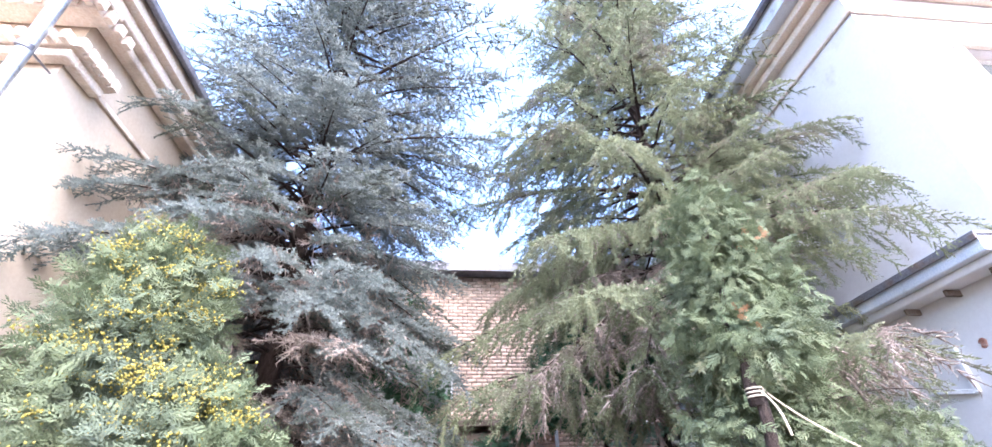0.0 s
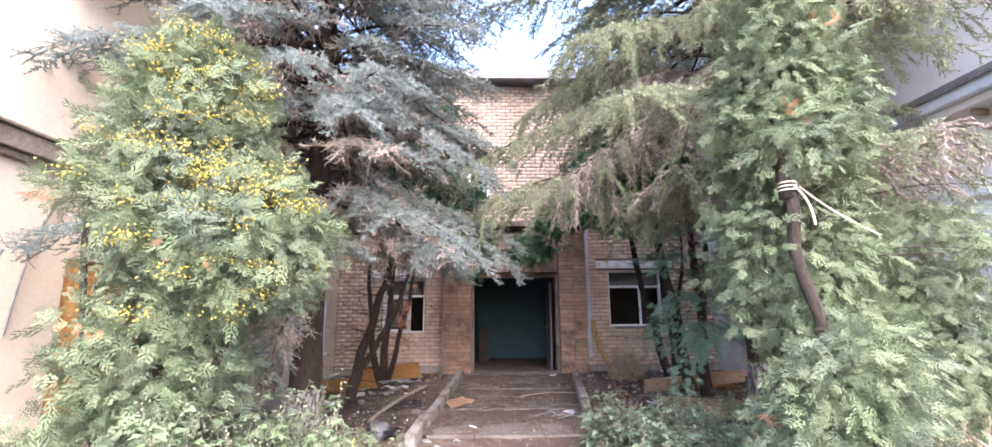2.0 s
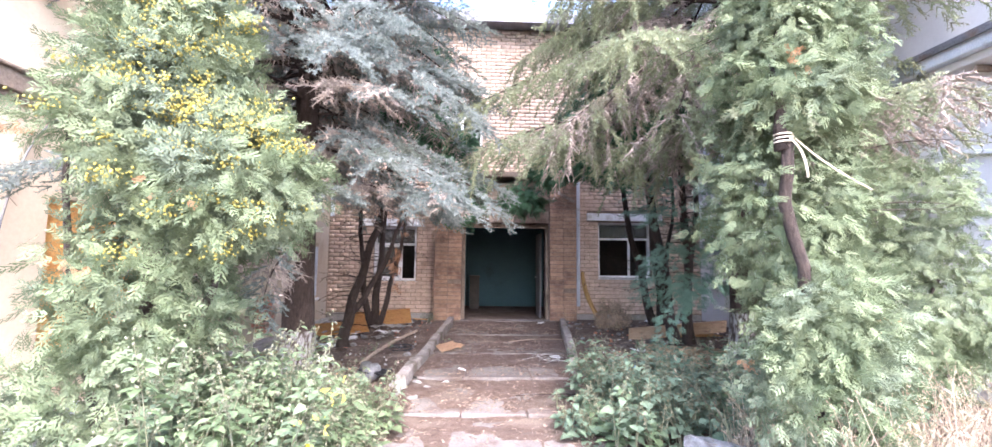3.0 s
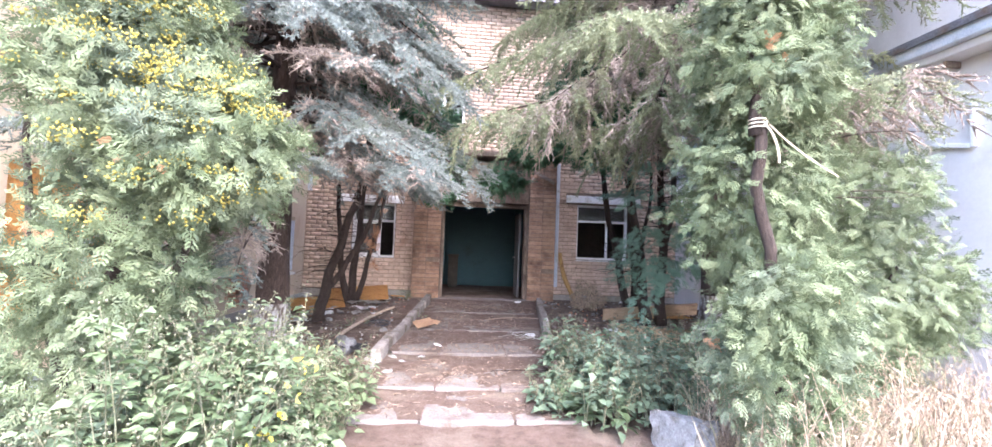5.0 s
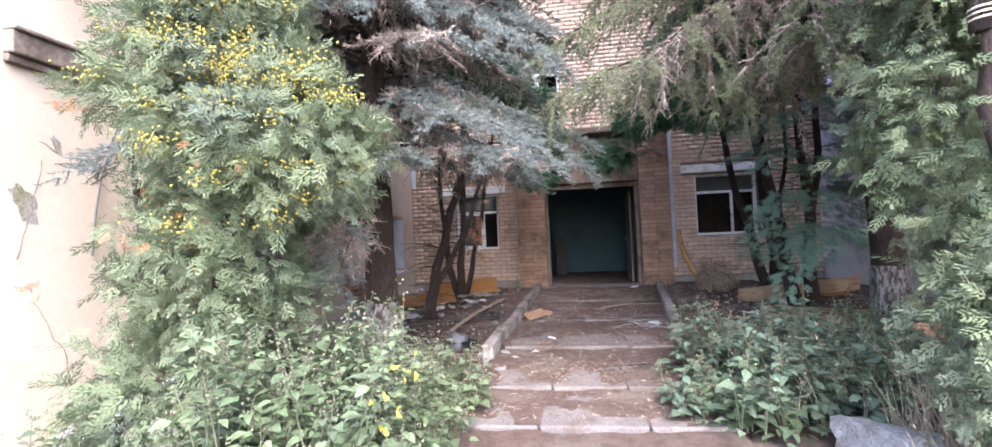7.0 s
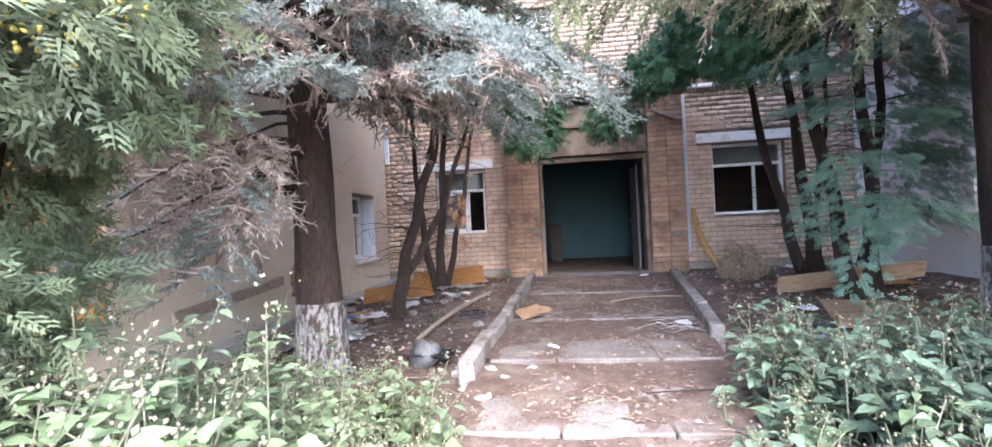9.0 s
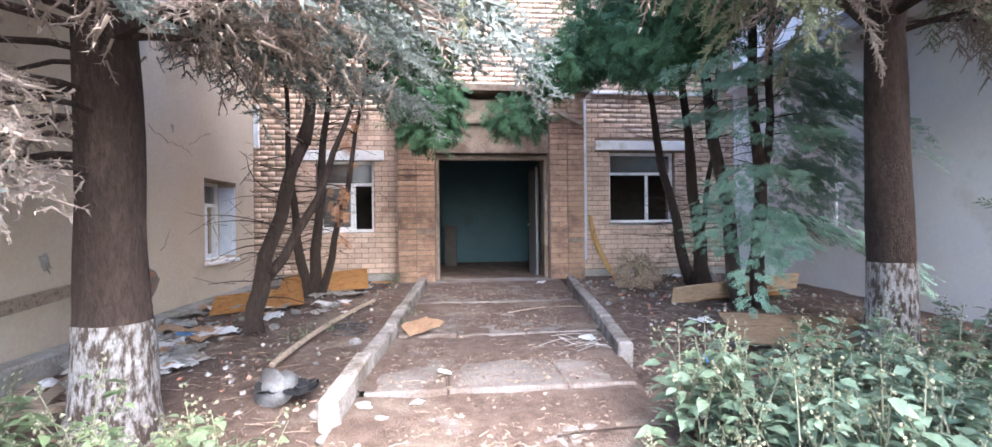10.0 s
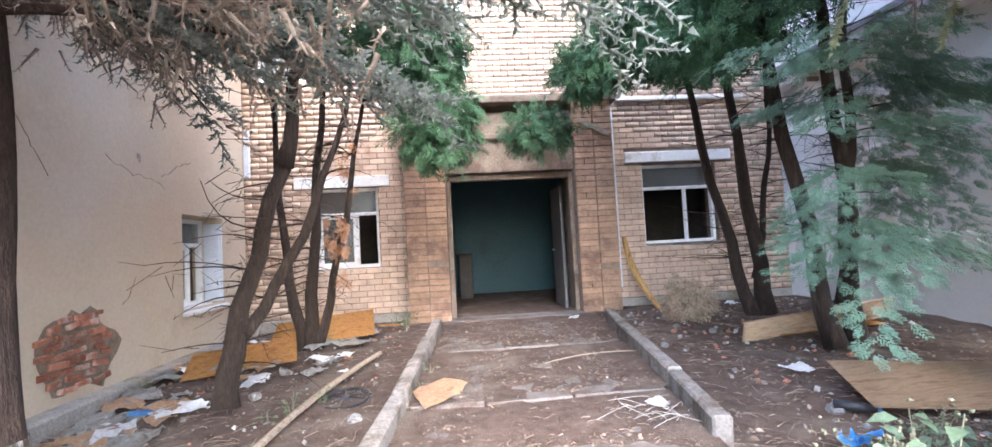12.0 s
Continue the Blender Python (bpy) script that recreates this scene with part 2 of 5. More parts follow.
def wall_with_holes(axis, plane0, plane1, a0, a1, z0, z1, holes):
    """A wall of boxes round rectangular openings; axis 'x': it runs along x between y = plane0 and plane1."""
    bm = bmesh.new()
    us = sorted({a0, a1, *[h[0] for h in holes], *[h[1] for h in holes]})
    zs = sorted({z0, z1, *[h[2] for h in holes], *[h[3] for h in holes]})
    solid = lambda i, k: 0 <= i < len(us) - 1 and 0 <= k < len(zs) - 1 and not any(h[0] < (us[i] + us[i + 1]) / 2 < h[1] and h[2] < (zs[k] + zs[k + 1]) / 2 < h[3] for h in holes)
    made = {}

    def v(u, p, z):
        key = (u, p, z)
        if key not in made:
            made[key] = bm.verts.new((u, p, z) if axis == "x" else (p, u, z))
        return made[key]
    for i in range(len(us) - 1):
        for k in range(len(zs) - 1):
            if not solid(i, k):
                continue
            u0, u1, w0, w1, p, q = us[i], us[i + 1], zs[k], zs[k + 1], plane0, plane1
            bm.faces.new((v(u0, p, w0), v(u1, p, w0), v(u1, p, w1), v(u0, p, w1)))
            bm.faces.new((v(u0, q, w1), v(u1, q, w1), v(u1, q, w0), v(u0, q, w0)))
            if not solid(i - 1, k):
                bm.faces.new((v(u0, p, w0), v(u0, p, w1), v(u0, q, w1), v(u0, q, w0)))
            if not solid(i + 1, k):
                bm.faces.new((v(u1, p, w0), v(u1, q, w0), v(u1, q, w1), v(u1, p, w1)))
            if not solid(i, k - 1):
                bm.faces.new((v(u0, p, w0), v(u0, q, w0), v(u1, q, w0), v(u1, p, w0)))
            if not solid(i, k + 1):
                bm.faces.new((v(u0, p, w1), v(u1, p, w1), v(u1, q, w1), v(u0, q, w1)))
    bmesh.ops.recalc_face_normals(bm, faces=bm.faces)
    return bm


def tube(bm, pts, radii, seg=8, wob=0.0, cap=True):
    rings = []
    for i, p in enumerate(pts):
        p = Vector(p)
        d = (Vector(pts[min(i + 1, len(pts) - 1)]) - Vector(pts[max(i - 1, 0)])).normalized()
        a = d.cross(Vector((0.31, 0.95, 0.02)))
        if a.length < 0.05:
            a = d.cross(Vector((1, 0, 0)))
        a.normalize()
        b = d.cross(a)
        ring = []
        for k in range(seg):
            an = 2 * math.pi * k / seg
            r = radii[i] * (1 + wob * noise.noise(Vector((math.cos(an) * 1.7, math.sin(an) * 1.7, p.z * 1.3 + p.x))) )
            ring.append(bm.verts.new(p + (a * math.cos(an) + b * math.sin(an)) * r))
        rings.append(ring)
    for r0, r1 in zip(rings, rings[1:]):
        for k in range(seg):
            bm.faces.new((r0[k], r0[(k + 1) % seg], r1[(k + 1) % seg], r1[k]))
    if cap:
        bm.faces.new(rings[0][::-1])
        bm.faces.new(rings[-1])
    return bm


def bez(p0, p1, p2, n=8):
    p0, p1, p2 = Vector(p0), Vector(p1), Vector(p2)
    return [p0 * (1 - t) ** 2 + p1 * 2 * t * (1 - t) + p2 * t * t for t in (i / n for i in range(n + 1))]


def tri_mesh(name, verts, tris):
    me = bpy.data.meshes.new(name)
    verts, tris = np.asarray(verts, np.float32), np.asarray(tris, np.int32)
    me.vertices.add(len(verts))
    me.vertices.foreach_set("co", verts.ravel())
    me.loops.add(len(tris) * 3)
    me.loops.foreach_set("vertex_index", tris.ravel())
    me.polygons.add(len(tris))
    me.polygons.foreach_set("loop_start", np.arange(0, len(tris) * 3, 3, dtype=np.int32))
    me.update(calc_edges=True)
    return me


def spread(name, template, pos, axis, up, size):
    """One mesh of many copies of a template (its y along axis, its z along up) at the places given."""
    tv, tt = template
    pos, axis, up, size = (np.asarray(a, float) for a in (pos, axis, up, size))
    y = axis / np.linalg.norm(axis, axis=1, keepdims=True)
    x = np.cross(y, up)
    x /= np.linalg.norm(x, axis=1, keepdims=True) + 1e-9
    z = np.cross(x, y)
    v = pos[:, None] + size[:, None, None] * (tv[None, :, :1] * x[:, None] + tv[None, :, 1:2] * y[:, None] + tv[None, :, 2:] * z[:, None])
    t = tt[None] + (np.arange(len(pos)) * len(tv))[:, None, None]
    return tri_mesh(name, v.reshape(-1, 3), t.reshape(-1, 3))


rng = np.random.default_rng(7)


def shoot(needles=10, spread_out=0.25, width=0.06):
    """A needle-clad shoot of length 1 along y."""
    v, t = [], []
    for k in range(3):
        a = 2.1 * k
        v.append((0.06 * math.cos(a), 0, 0.06 * math.sin(a)))
    v.append((0, 1, 0))
    t += [(0, 1, 3), (1, 2, 3), (2, 0, 3)]
    for i in range(needles):
        s, a = 0.05 + 0.93 * i / needles, i * 2.4
        d = np.array((math.cos(a), 0.0, math.sin(a)))
        w = np.array((-math.sin(a), 0.0, math.cos(a))) * width
        root = np.array((0, s, 0.0))
        tip = root + d * spread_out * (1 - 0.35 * s) + np.array((0, 0.13, 0))
        b = len(v)
        v += [tuple(root - w), tuple(root + w), tuple(tip)]
        t.append((b, b + 1, b + 2))
    return np.array(v, float), np.array(t)


def frond(side=6, w=0.038):
    """A flat scaly spray of length 1 along y, in the xy plane, slightly cupped."""
    v, t = [], []

    def leaf(p, d, ln, wd, z):
        d = np.array(d, float) / np.linalg.norm(d)
        n = np.array((-d[1], d[0]))
        p = np.array(p, float)
        b = len(v)
        for q, zz in ((p + d * ln * 0.2 - n * wd, z), (p + d * ln * 0.2 + n * wd, z + 0.012), (p + d * ln, z - 0.1 * ln)):
            v.append((q[0], q[1], zz))
        t.append((b, b + 1, b + 2))
    leaf((0, 0), (0, 1), 1.0, 0.03, 0.0)
    for i in range(side):
        s = 0.1 + 0.8 * i / side
        ln = 0.5 * (1 - 0.62 * s) * (0.75 + 0.5 * ((i * 37) % 10) / 10)
        for sg in (-1, 1):
            z = -0.05 * (i % 2)
            leaf((0, s), (sg * 0.8, 0.75), ln, w, z)
            leaf((sg * 0.42 * ln, s + 0.35 * ln), (sg * 0.15, 1), ln * 0.5, w * 0.7, z)
    return np.array(v, float), np.array(t)


def leaf_shape(w=0.3, fold=0.1):
    """A pointed leaf of length 1 along y, folded at its midrib, toothed at the widest place."""
    v = np.array([(0, 0, 0), (w, 0.35, fold), (w * 0.72, 0.62, fold * 0.7), (0, 1, -0.12), (-w * 0.72, 0.62, fold * 0.7), (-w, 0.35, fold), (0, 0.5, 0.02)], float)
    return v, np.array([(0, 1, 6), (1, 2, 6), (2, 3, 6), (3, 4, 6), (4, 5, 6), (5, 0, 6)])


def bead():
    v = np.array([(0.35, 0.5, 0), (-0.35, 0.5, 0), (0, 0.5, 0.35), (0, 0.5, -0.35), (0, 0, 0), (0, 1, 0)], float)
    return v, np.array([(0, 2, 5), (2, 1, 5), (1, 3, 5), (3, 0, 5), (2, 0, 4), (1, 2, 4), (3, 1, 4), (0, 3, 4)])


SHOOT, DEADSHOOT, FROND, LEAF, BEAD = shoot(), shoot(8, 0.24, 0.034), frond(), leaf_shape(), bead()


def ground_z(x, y):
    t = min(1, max(0, (y - 3.0) / 6.5))
    z = -0.30 + 0.27 * t
    if x < -3.4:
        z -= 0.07 * min(1, (-3.4 - x)) * (1 if y > 4 else 0)
    return z


# ---- ground: one sheet to the horizon ----
bm = bmesh.new()
xs = [-3000, -400, -60, -20, -9] + [-6 + 0.15 * i for i in range(81)] + [9, 20, 60, 400, 3000]
ys = [-3000, -400, -60, -20, -6] + [-3 + 0.15 * i for i in range(97)] + [15, 30, 60, 400, 3000]
grid = [[bm.verts.new((x, y, ground_z(x, y) + (0.035 * noise.fractal(Vector((x * 1.7, y * 1.7, 0)), 0.8, 2.0, 4) if abs(x) < 7 and -4 < y < 11 else -0.0) - (0.1 if -1.6 + 0.06 * (y - 5) < x < 0.45 + 0.14 * (y - 5) + 0.2 and 2.5 < y < 11.6 else 0) - (0.3 if y > 11.4 and y < 16 and abs(x) < 5.5 else 0))) for x in xs] for y in ys]
for r0, r1 in zip(grid, grid[1:]):
    for i in range(len(xs) - 1):
        bm.faces.new((r0[i], r0[i + 1], r1[i + 1], r1[i]))
tagged(part("ground", bm, "soil", smooth=True), "bare reddish brown trodden soil with stains", "ground", kind="structure")

# ---- brick facade with portal ----
FY, LX, RX = 11.5, -4.45, 5.1
HOLES = [(-1.06, 1.06, -0.3, 2.7), (-3.32, -2.25, 0.9, 2.27), (2.42, 3.8, 1.03, 2.46), (-1.95, -0.62, 4.1, 5.6), (2.42, 3.8, 4.1, 5.6), (-4.2, -3.0, 4.1, 5.6)]
facade = tagged(part("wall_north", wall_with_holes("x", FY, FY + 0.4, LX, RX, -0.4, 7.6, HOLES), "mortar"), "buff brick wall of an abandoned two storey building", "wall", kind="structure")
tagged(part("roof", boxes((LX - 1, RX + 1, FY - 0.45, FY + 8, 7.6, 7.8), (LX - 1, RX + 1, FY - 0.5, FY - 0.42, 7.55, 7.82)), "roof"), "grey sheet metal roof over the brick wall", "roof", kind="structure")
part("plinth", boxes((LX + 0.03, -1.8, FY - 0.06, FY - 0.002, -0.35, 0.1), (1.8, RX - 0.03, FY - 0.06, FY - 0.002, -0.35, 0.1), bevel=0.012), "plinth", facade, "grey concrete plinth stained with moss")

# rooms behind the openings; ceiling and empty rooms take a dark colour for shade
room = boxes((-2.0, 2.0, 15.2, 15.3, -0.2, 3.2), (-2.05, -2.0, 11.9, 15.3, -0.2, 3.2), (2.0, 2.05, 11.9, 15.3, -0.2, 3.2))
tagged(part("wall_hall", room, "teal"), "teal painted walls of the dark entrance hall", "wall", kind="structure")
tagged(part("floor_hall", boxes((-2.05, 2.05, 11.0, 15.3, -0.3, -0.03)), "soil"), "dirt covered floor of the entrance hall", "floor", kind="structure")
tagged(part("ceiling_hall", boxes((-2.05, 2.05, 11.9, 15.3, 2.85, 3.0)), "dark"), "ceiling of the entrance hall, its shade put into the colour", "ceiling", kind="structure")
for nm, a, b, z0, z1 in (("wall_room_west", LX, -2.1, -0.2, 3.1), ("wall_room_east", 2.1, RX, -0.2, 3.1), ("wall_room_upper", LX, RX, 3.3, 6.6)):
    tagged(part(nm, boxes((a, b, 14.5, 14.6, z0, z1), (a - 0.05, a, 11.9, 14.6, z0, z1), (b, b + 0.05, 11.9, 14.6, z0, z1), (a, b, 11.9, 14.6, z0 - 0.1, z0), (a, b, 11.9, 14.6, z1, z1 + 0.1)), "dark"), "bare walls of an empty room, coloured dark as if unlit", "wall", kind="structure")


def casement(name, x0, x1, z0, z1, y, label, transom=0.42, open_pane=True, axis="x", along=1):
    """A wooden window with a fixed light above and two casements, one of them without glass."""
    if axis == "x":
        w = empty(name, ((x0 + x1) / 2, y, z0), label, "window", kind="structure")
    else:
        w = empty(name, (y, (x0 + x1) / 2, z0), label, "window", kind="structure")
        w.rotation_euler = (0, 0, along * math.pi / 2)
    hw, h = (x1 - x0) / 2, z1 - z0
    t = 0.055
    part("window_frame", boxes((-hw, -hw + t, 0, 0.09, 0, h), (hw - t, hw, 0, 0.09, 0, h), (-hw + t, hw - t, 0, 0.09, h - t, h), (-hw + t, hw - t, 0, 0.09, 0, t), (-hw + t, hw - t, 0.005, 0.085, h - transom - t, h - transom), bevel=0.004), "white", w, "flaking white painted frame")
    part("mullion", boxes((0.12, 0.17, 0.01, 0.08, t, h - transom - t), bevel=0.004), "white", w)
    part("window_sill", boxes((-hw - 0.06, hw + 0.06, -0.1, -0.002, -0.05, -0.004), bevel=0.006), "white", w)
    part("pane", boxes((-hw + t, hw - t, 0.04, 0.046, h - transom, h - t)), "glass", w, "dusty broken upper pane")
    sash = boxes((-hw + t, -hw + t + 0.045, 0.02, 0.06, t, h - transom - t), (0.075, 0.12, 0.02, 0.06, t, h - transom - t), (-hw + t + 0.045, 0.075, 0.02, 0.06, h - transom - t - 0.045, h - transom - t), (-hw + t + 0.045, 0.075, 0.02, 0.06, t, t + 0.045), bevel=0.003)
    if not open_pane:
        s = part("sash", sash, "white", w)
        part("pane", boxes((-hw + t + 0.045, 0.075, 0.038, 0.042, t + 0.045, h - transom - t - 0.045)), "glass", s)
    else:
        sash.free()
    return w


casement("window_1", -3.32, -2.25, 0.9, 2.27, FY + 0.1, "white wooden window with a missing right pane", 0.42, False)
casement("window_2", 2.42, 3.8, 1.03, 2.46, FY + 0.1, "white wooden window with its lower panes gone", 0.4, True)
casement("window_3", -1.95, -0.62, 4.1, 5.6, FY + 0.1, "white upper storey window with dusty glass", 0.4, False)
casement("window_4", 2.42, 3.8, 4.1, 5.6, FY + 0.1, "white upper storey window with dusty glass", 0.4, False)
casement("window_5", -4.2, -3.0, 4.1, 5.6, FY + 0.1, "white upper storey window with dusty glass", 0.4, False)
for nm, a, b, z in (("lintel_1", -3.63, -2.05, 2.275), ("lintel_2", 2.12, 4.1, 2.5)):
    part("lintel", boxes((a, b, FY - 0.045, FY + 0.1, z, z + 0.19), bevel=0.008), "white", facade, "whitewashed concrete lintel over a window")
for a, b in ((1.95, 4.4), (-2.2, -0.4)):
    part("ledge", boxes((a, b, FY - 0.09, FY - 0.002, 3.62, 3.68), bevel=0.006), "white", facade, "thin white ledge below the upper windows")
part("drain_strip", boxes((1.84, 1.93, FY - 0.06, FY - 0.004, 0.3, 3.5), bevel=0.01), "bluewhite", facade, "narrow bluish metal strip beside the portal")
part("blue_plate", boxes((LX + 0.02, LX + 0.12, FY - 0.05, FY - 0.004, 2.5, 3.3), bevel=0.01), "bluewhite", facade, "narrow bluish downpipe box in the corner")

# portal: two piers and a rendered beam over the doorway
portal = empty("portal", (0, 11.2, 0), "weathered brick portal with a rendered beam round the doorway", "portal", kind="structure")
PY = 11.0
part("pier_core", boxes((-1.75, -1.08, PY + 0.02, FY - 0.002, -0.3, 3.5)), "mortar", portal).location = (0, -11.2, 0)
part("pier_core", boxes((1.08, 1.75, PY + 0.02, FY - 0.002, -0.3, 3.5)), "mortar", portal).location = (0, -11.2, 0)
part("beam", boxes((-1.075, 1.075, PY + 0.06, FY - 0.01, 2.36, 3.0), (-1.075, 1.075, PY + 0.12, FY - 0.012, 3.0, 3.38), (-1.075, 1.075, PY - 0.03, FY - 0.014, 2.9, 2.99), bevel=0.015), "render", portal, "dirty grey rendered beam").location = (0, -11.2, 0)
part("coping", boxes((-1.86, 1.86, PY - 0.07, FY - 0.002, 3.502, 3.6), (-1.82, 1.82, PY - 0.03, FY - 0.004, 3.6, 3.64), bevel=0.01), "render", portal, "thin stained coping slab").location = (0, -11.2, 0)
part("door_jamb", boxes((-1.07, -1.0, PY + 0.16, PY + 0.3, 0, 2.35), (1.0, 1.07, PY + 0.16, PY + 0.3, 0, 2.35), (-1.0, 1.0, PY + 0.16, PY + 0.3, 2.25, 2.35), bevel=0.006), "render", portal, "dark worn door frame").location = (0, -11.2, 0)
part("threshold", boxes((-1.2, 1.2, PY - 0.12, PY + 0.3, -0.25, -0.012), bevel=0.01), "slab", portal).location = (0, -11.2, 0)
plankd = part("hanging_plank", box(bmesh.new(), -0.3, 0.3, -0.012, 0.012, -0.04, 0.04, 0.004), "wood")
plankd.matrix_world = pose(1.42, PY - 0.04, 3.05, 0, 28, 0)
tagged(plankd, "short grey plank hanging loose on the portal", "plank")
leaf_door = tagged(part("door_1", box(bmesh.new(), 0.9, 0.945, 11.5, 12.3, 0.0, 2.15, 0.004), "grey"), "open grey door leaf inside the dark hall", "door", kind="structure")
part("door_handle", boxes((0.86, 0.9, 12.12, 12.22, 1.0, 1.03), bevel=0.006), "zinc", leaf_door)
boxd = tagged(part("cupboard", boxes((-0.92, -0.62, 14.2, 14.9, -0.03, 0.95), (-0.95, -0.6, 14.15, 14.92, 0.95, 0.99), bevel=0.008), "dark"), "dark low cupboard inside the entrance hall", "cupboard")

# ---- buildings at both sides ----
left = tagged(part("wall_west", wall_with_holes("y", LX - 0.45, LX, 2.67, FY + 0.5, -0.5, 6.1, [(9.7, 10.75, 0.52, 1.78), (3.72, 4.95, 0.45, 1.85)]), "plasterL"), "cream plastered side wall with cracks and fallen plaster", "wall", kind="structure")
part("front_wall", boxes((-16, LX - 0.45, 2.67, 3.1, -0.5, 6.1)), "plasterL", left, "cream plastered front wall")
# solid dark block that gives the window opening the shade of a room
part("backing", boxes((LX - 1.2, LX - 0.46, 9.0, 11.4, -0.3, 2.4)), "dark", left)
part("roof_edge", boxes((-16, LX + 0.44, 1.96, 2.02, 6.22, 6.32), (LX + 0.4, LX + 0.46, 2.0, FY + 1, 6.22, 6.32), (-16, LX + 0.4, 2.0, FY + 1, 6.28, 6.34), bevel=0.01), "roof", left, "grey metal roof edge")
part("soffit", boxes((-16, LX + 0.36, 2.1, FY + 0.4, 6.1, 6.27)), "trim", left)
part("cornice", boxes((-16, LX + 0.27, 2.3, 2.66, 5.9, 6.09), (-16, LX + 0.2, 2.42, 2.66, 5.78, 5.9), (LX + 0.004, LX + 0.27, 2.66, FY + 0.3, 5.95, 6.09), (LX + 0.004, LX + 0.17, 2.66, FY + 0.3, 5.85, 5.95), (-16, LX + 0.16, 2.5, 2.666, 5.3, 5.42), (LX + 0.004, LX + 0.16, 2.666, 3.1, 5.3, 5.42), (-16, LX + 0.12, 2.54, 2.664, 5.2, 5.3), (LX + 0.004, LX + 0.12, 2.664, 3.06, 5.2, 5.3), bevel=0.012), "trim", left, "moulded plaster cornice")
part("architrave", boxes((LX + 0.003, LX + 0.035, 3.1, FY, 5.26, 5.32), bevel=0.006), "trim", left)
dent = boxes((-0.035, 0.035, -0.045, 0.045, -0.06, 0.06), bevel=0.006)
dme = bpy.data.meshes.new("dentil")
dent.to_mesh(dme)
dent.free()
dme.materials.append(M["trim"])
for i in range(34):
    part_mesh("dentil", dme, "trim", left).location = (LX + 0.1 - 0.13 * i, 2.46, 5.36)
    part_mesh("dentil", dme, "trim", left).location = (LX + 0.16 - 0.16 * i, 2.36, 5.83)
for i in range(5):
    part_mesh("dentil", dme, "trim", left).location = (LX + 0.195, 2.55 + 0.12 * i, 5.36)
    part_mesh("dentil", dme, "trim", left).location = (LX + 0.24, 2.26 + 0.15 * i, 5.83)
part("string_course", boxes((LX + 0.003, LX + 0.09, 2.68, 5.3, 2.62, 2.78), (LX + 0.003, LX + 0.05, 2.68, 5.3, 2.56, 2.62), (LX + 0.003, LX + 0.12, 2.68, 5.3, 2.78, 2.81), bevel=0.008), "render", left, "grey weathered string course")
bm = bmesh.new()
box(bm, LX + 0.003, LX + 0.22, 2.9, FY - 0.06, -0.5, -0.02, 0.02)
part("plinth", bm, "plinth", left, "grey concrete plinth with moss")
part("strand_board_panel", boxes((LX - 0.06, LX - 0.03, 3.73, 4.94, 0.46, 1.84), bevel=0.004), "osb", left, "orange strand board closing a window opening")
part("sill", boxes((LX - 0.1, LX + 0.08, 3.7, 4.97, 0.4, 0.45), bevel=0.008), "plinth", left)
casement("window_6", 9.72, 10.73, 0.54, 1.76, LX - 0.28, "old white wooden window with dusty panes in a deep reveal", 0.34, False, "y", 1)
part("window_sill", boxes((LX - 0.28, LX + 0.06, 9.68, 10.78, 0.46, 0.518), bevel=0.01), "white", left)
shut = tagged(part("shutter", boxes((LX - 0.26, LX + 0.0, 10.7, 10.73, 0.56, 1.7), (LX - 0.23, LX - 0.03, 10.685, 10.7, 0.65, 1.1), (LX - 0.23, LX - 0.03, 10.685, 10.7, 1.2, 1.6), bevel=0.004), "bluewhite"), "pale blue wooden shutter folded back in the reveal", "shutter")

# fallen plaster: a ragged hollow with broken brick
hollow = empty("fallen_plaster", (LX, 8.0, 0.4), "ragged patch of broken red brick where plaster fell off", "wall damage", kind="structure")
bm = bmesh.new()
ctr = bm.verts.new((0.012, 0, 0))
ring = []
for k in range(26):
    a = 2 * math.pi * k / 26
    r = 0.46 * (1 + 0.5 * noise.noise(Vector((math.cos(a) * 1.7, math.sin(a) * 1.7, 4.0))) + 0.16 * noise.noise(Vector((math.cos(a) * 6, math.sin(a) * 6, 1.0))))
    ring.append(bm.verts.new((0.006, r * 1.0 * math.cos(a), r * 0.9 * math.sin(a))))
for k in range(26):
    bm.faces.new((ctr, ring[k], ring[(k + 1) % 26]))
part("hollow", bm, "mortar", hollow)
bm = box(bmesh.new(), -0.012, 0.02, -0.115, 0.115, -0.03, 0.03, 0.008)
bme = bpy.data.meshes.new("brick")
bm.to_mesh(bme)
bm.free()
bme.materials.append(M["oldbrick"])
for j in range(-5, 6):
    for i in range(-3, 3):
        y, z = i * 0.2 + (j % 2) * 0.1 + 0.05, j * 0.078
        if (y / 0.44) ** 2 + (z / 0.4) ** 2 < 0.95:
            o = part_mesh("brick", bme, "oldbrick", hollow)
            o.matrix_basis = pose(0.012 + random.uniform(-0.012, 0.022), y + random.uniform(-0.02, 0.02), z + random.uniform(-0.012, 0.012), random.uniform(-9, 9), random.uniform(-8, 8), random.uniform(-8, 8)) @ Matrix.Diagonal((1, random.uniform(0.45, 0.95), random.uniform(0.7, 1.05), 1))
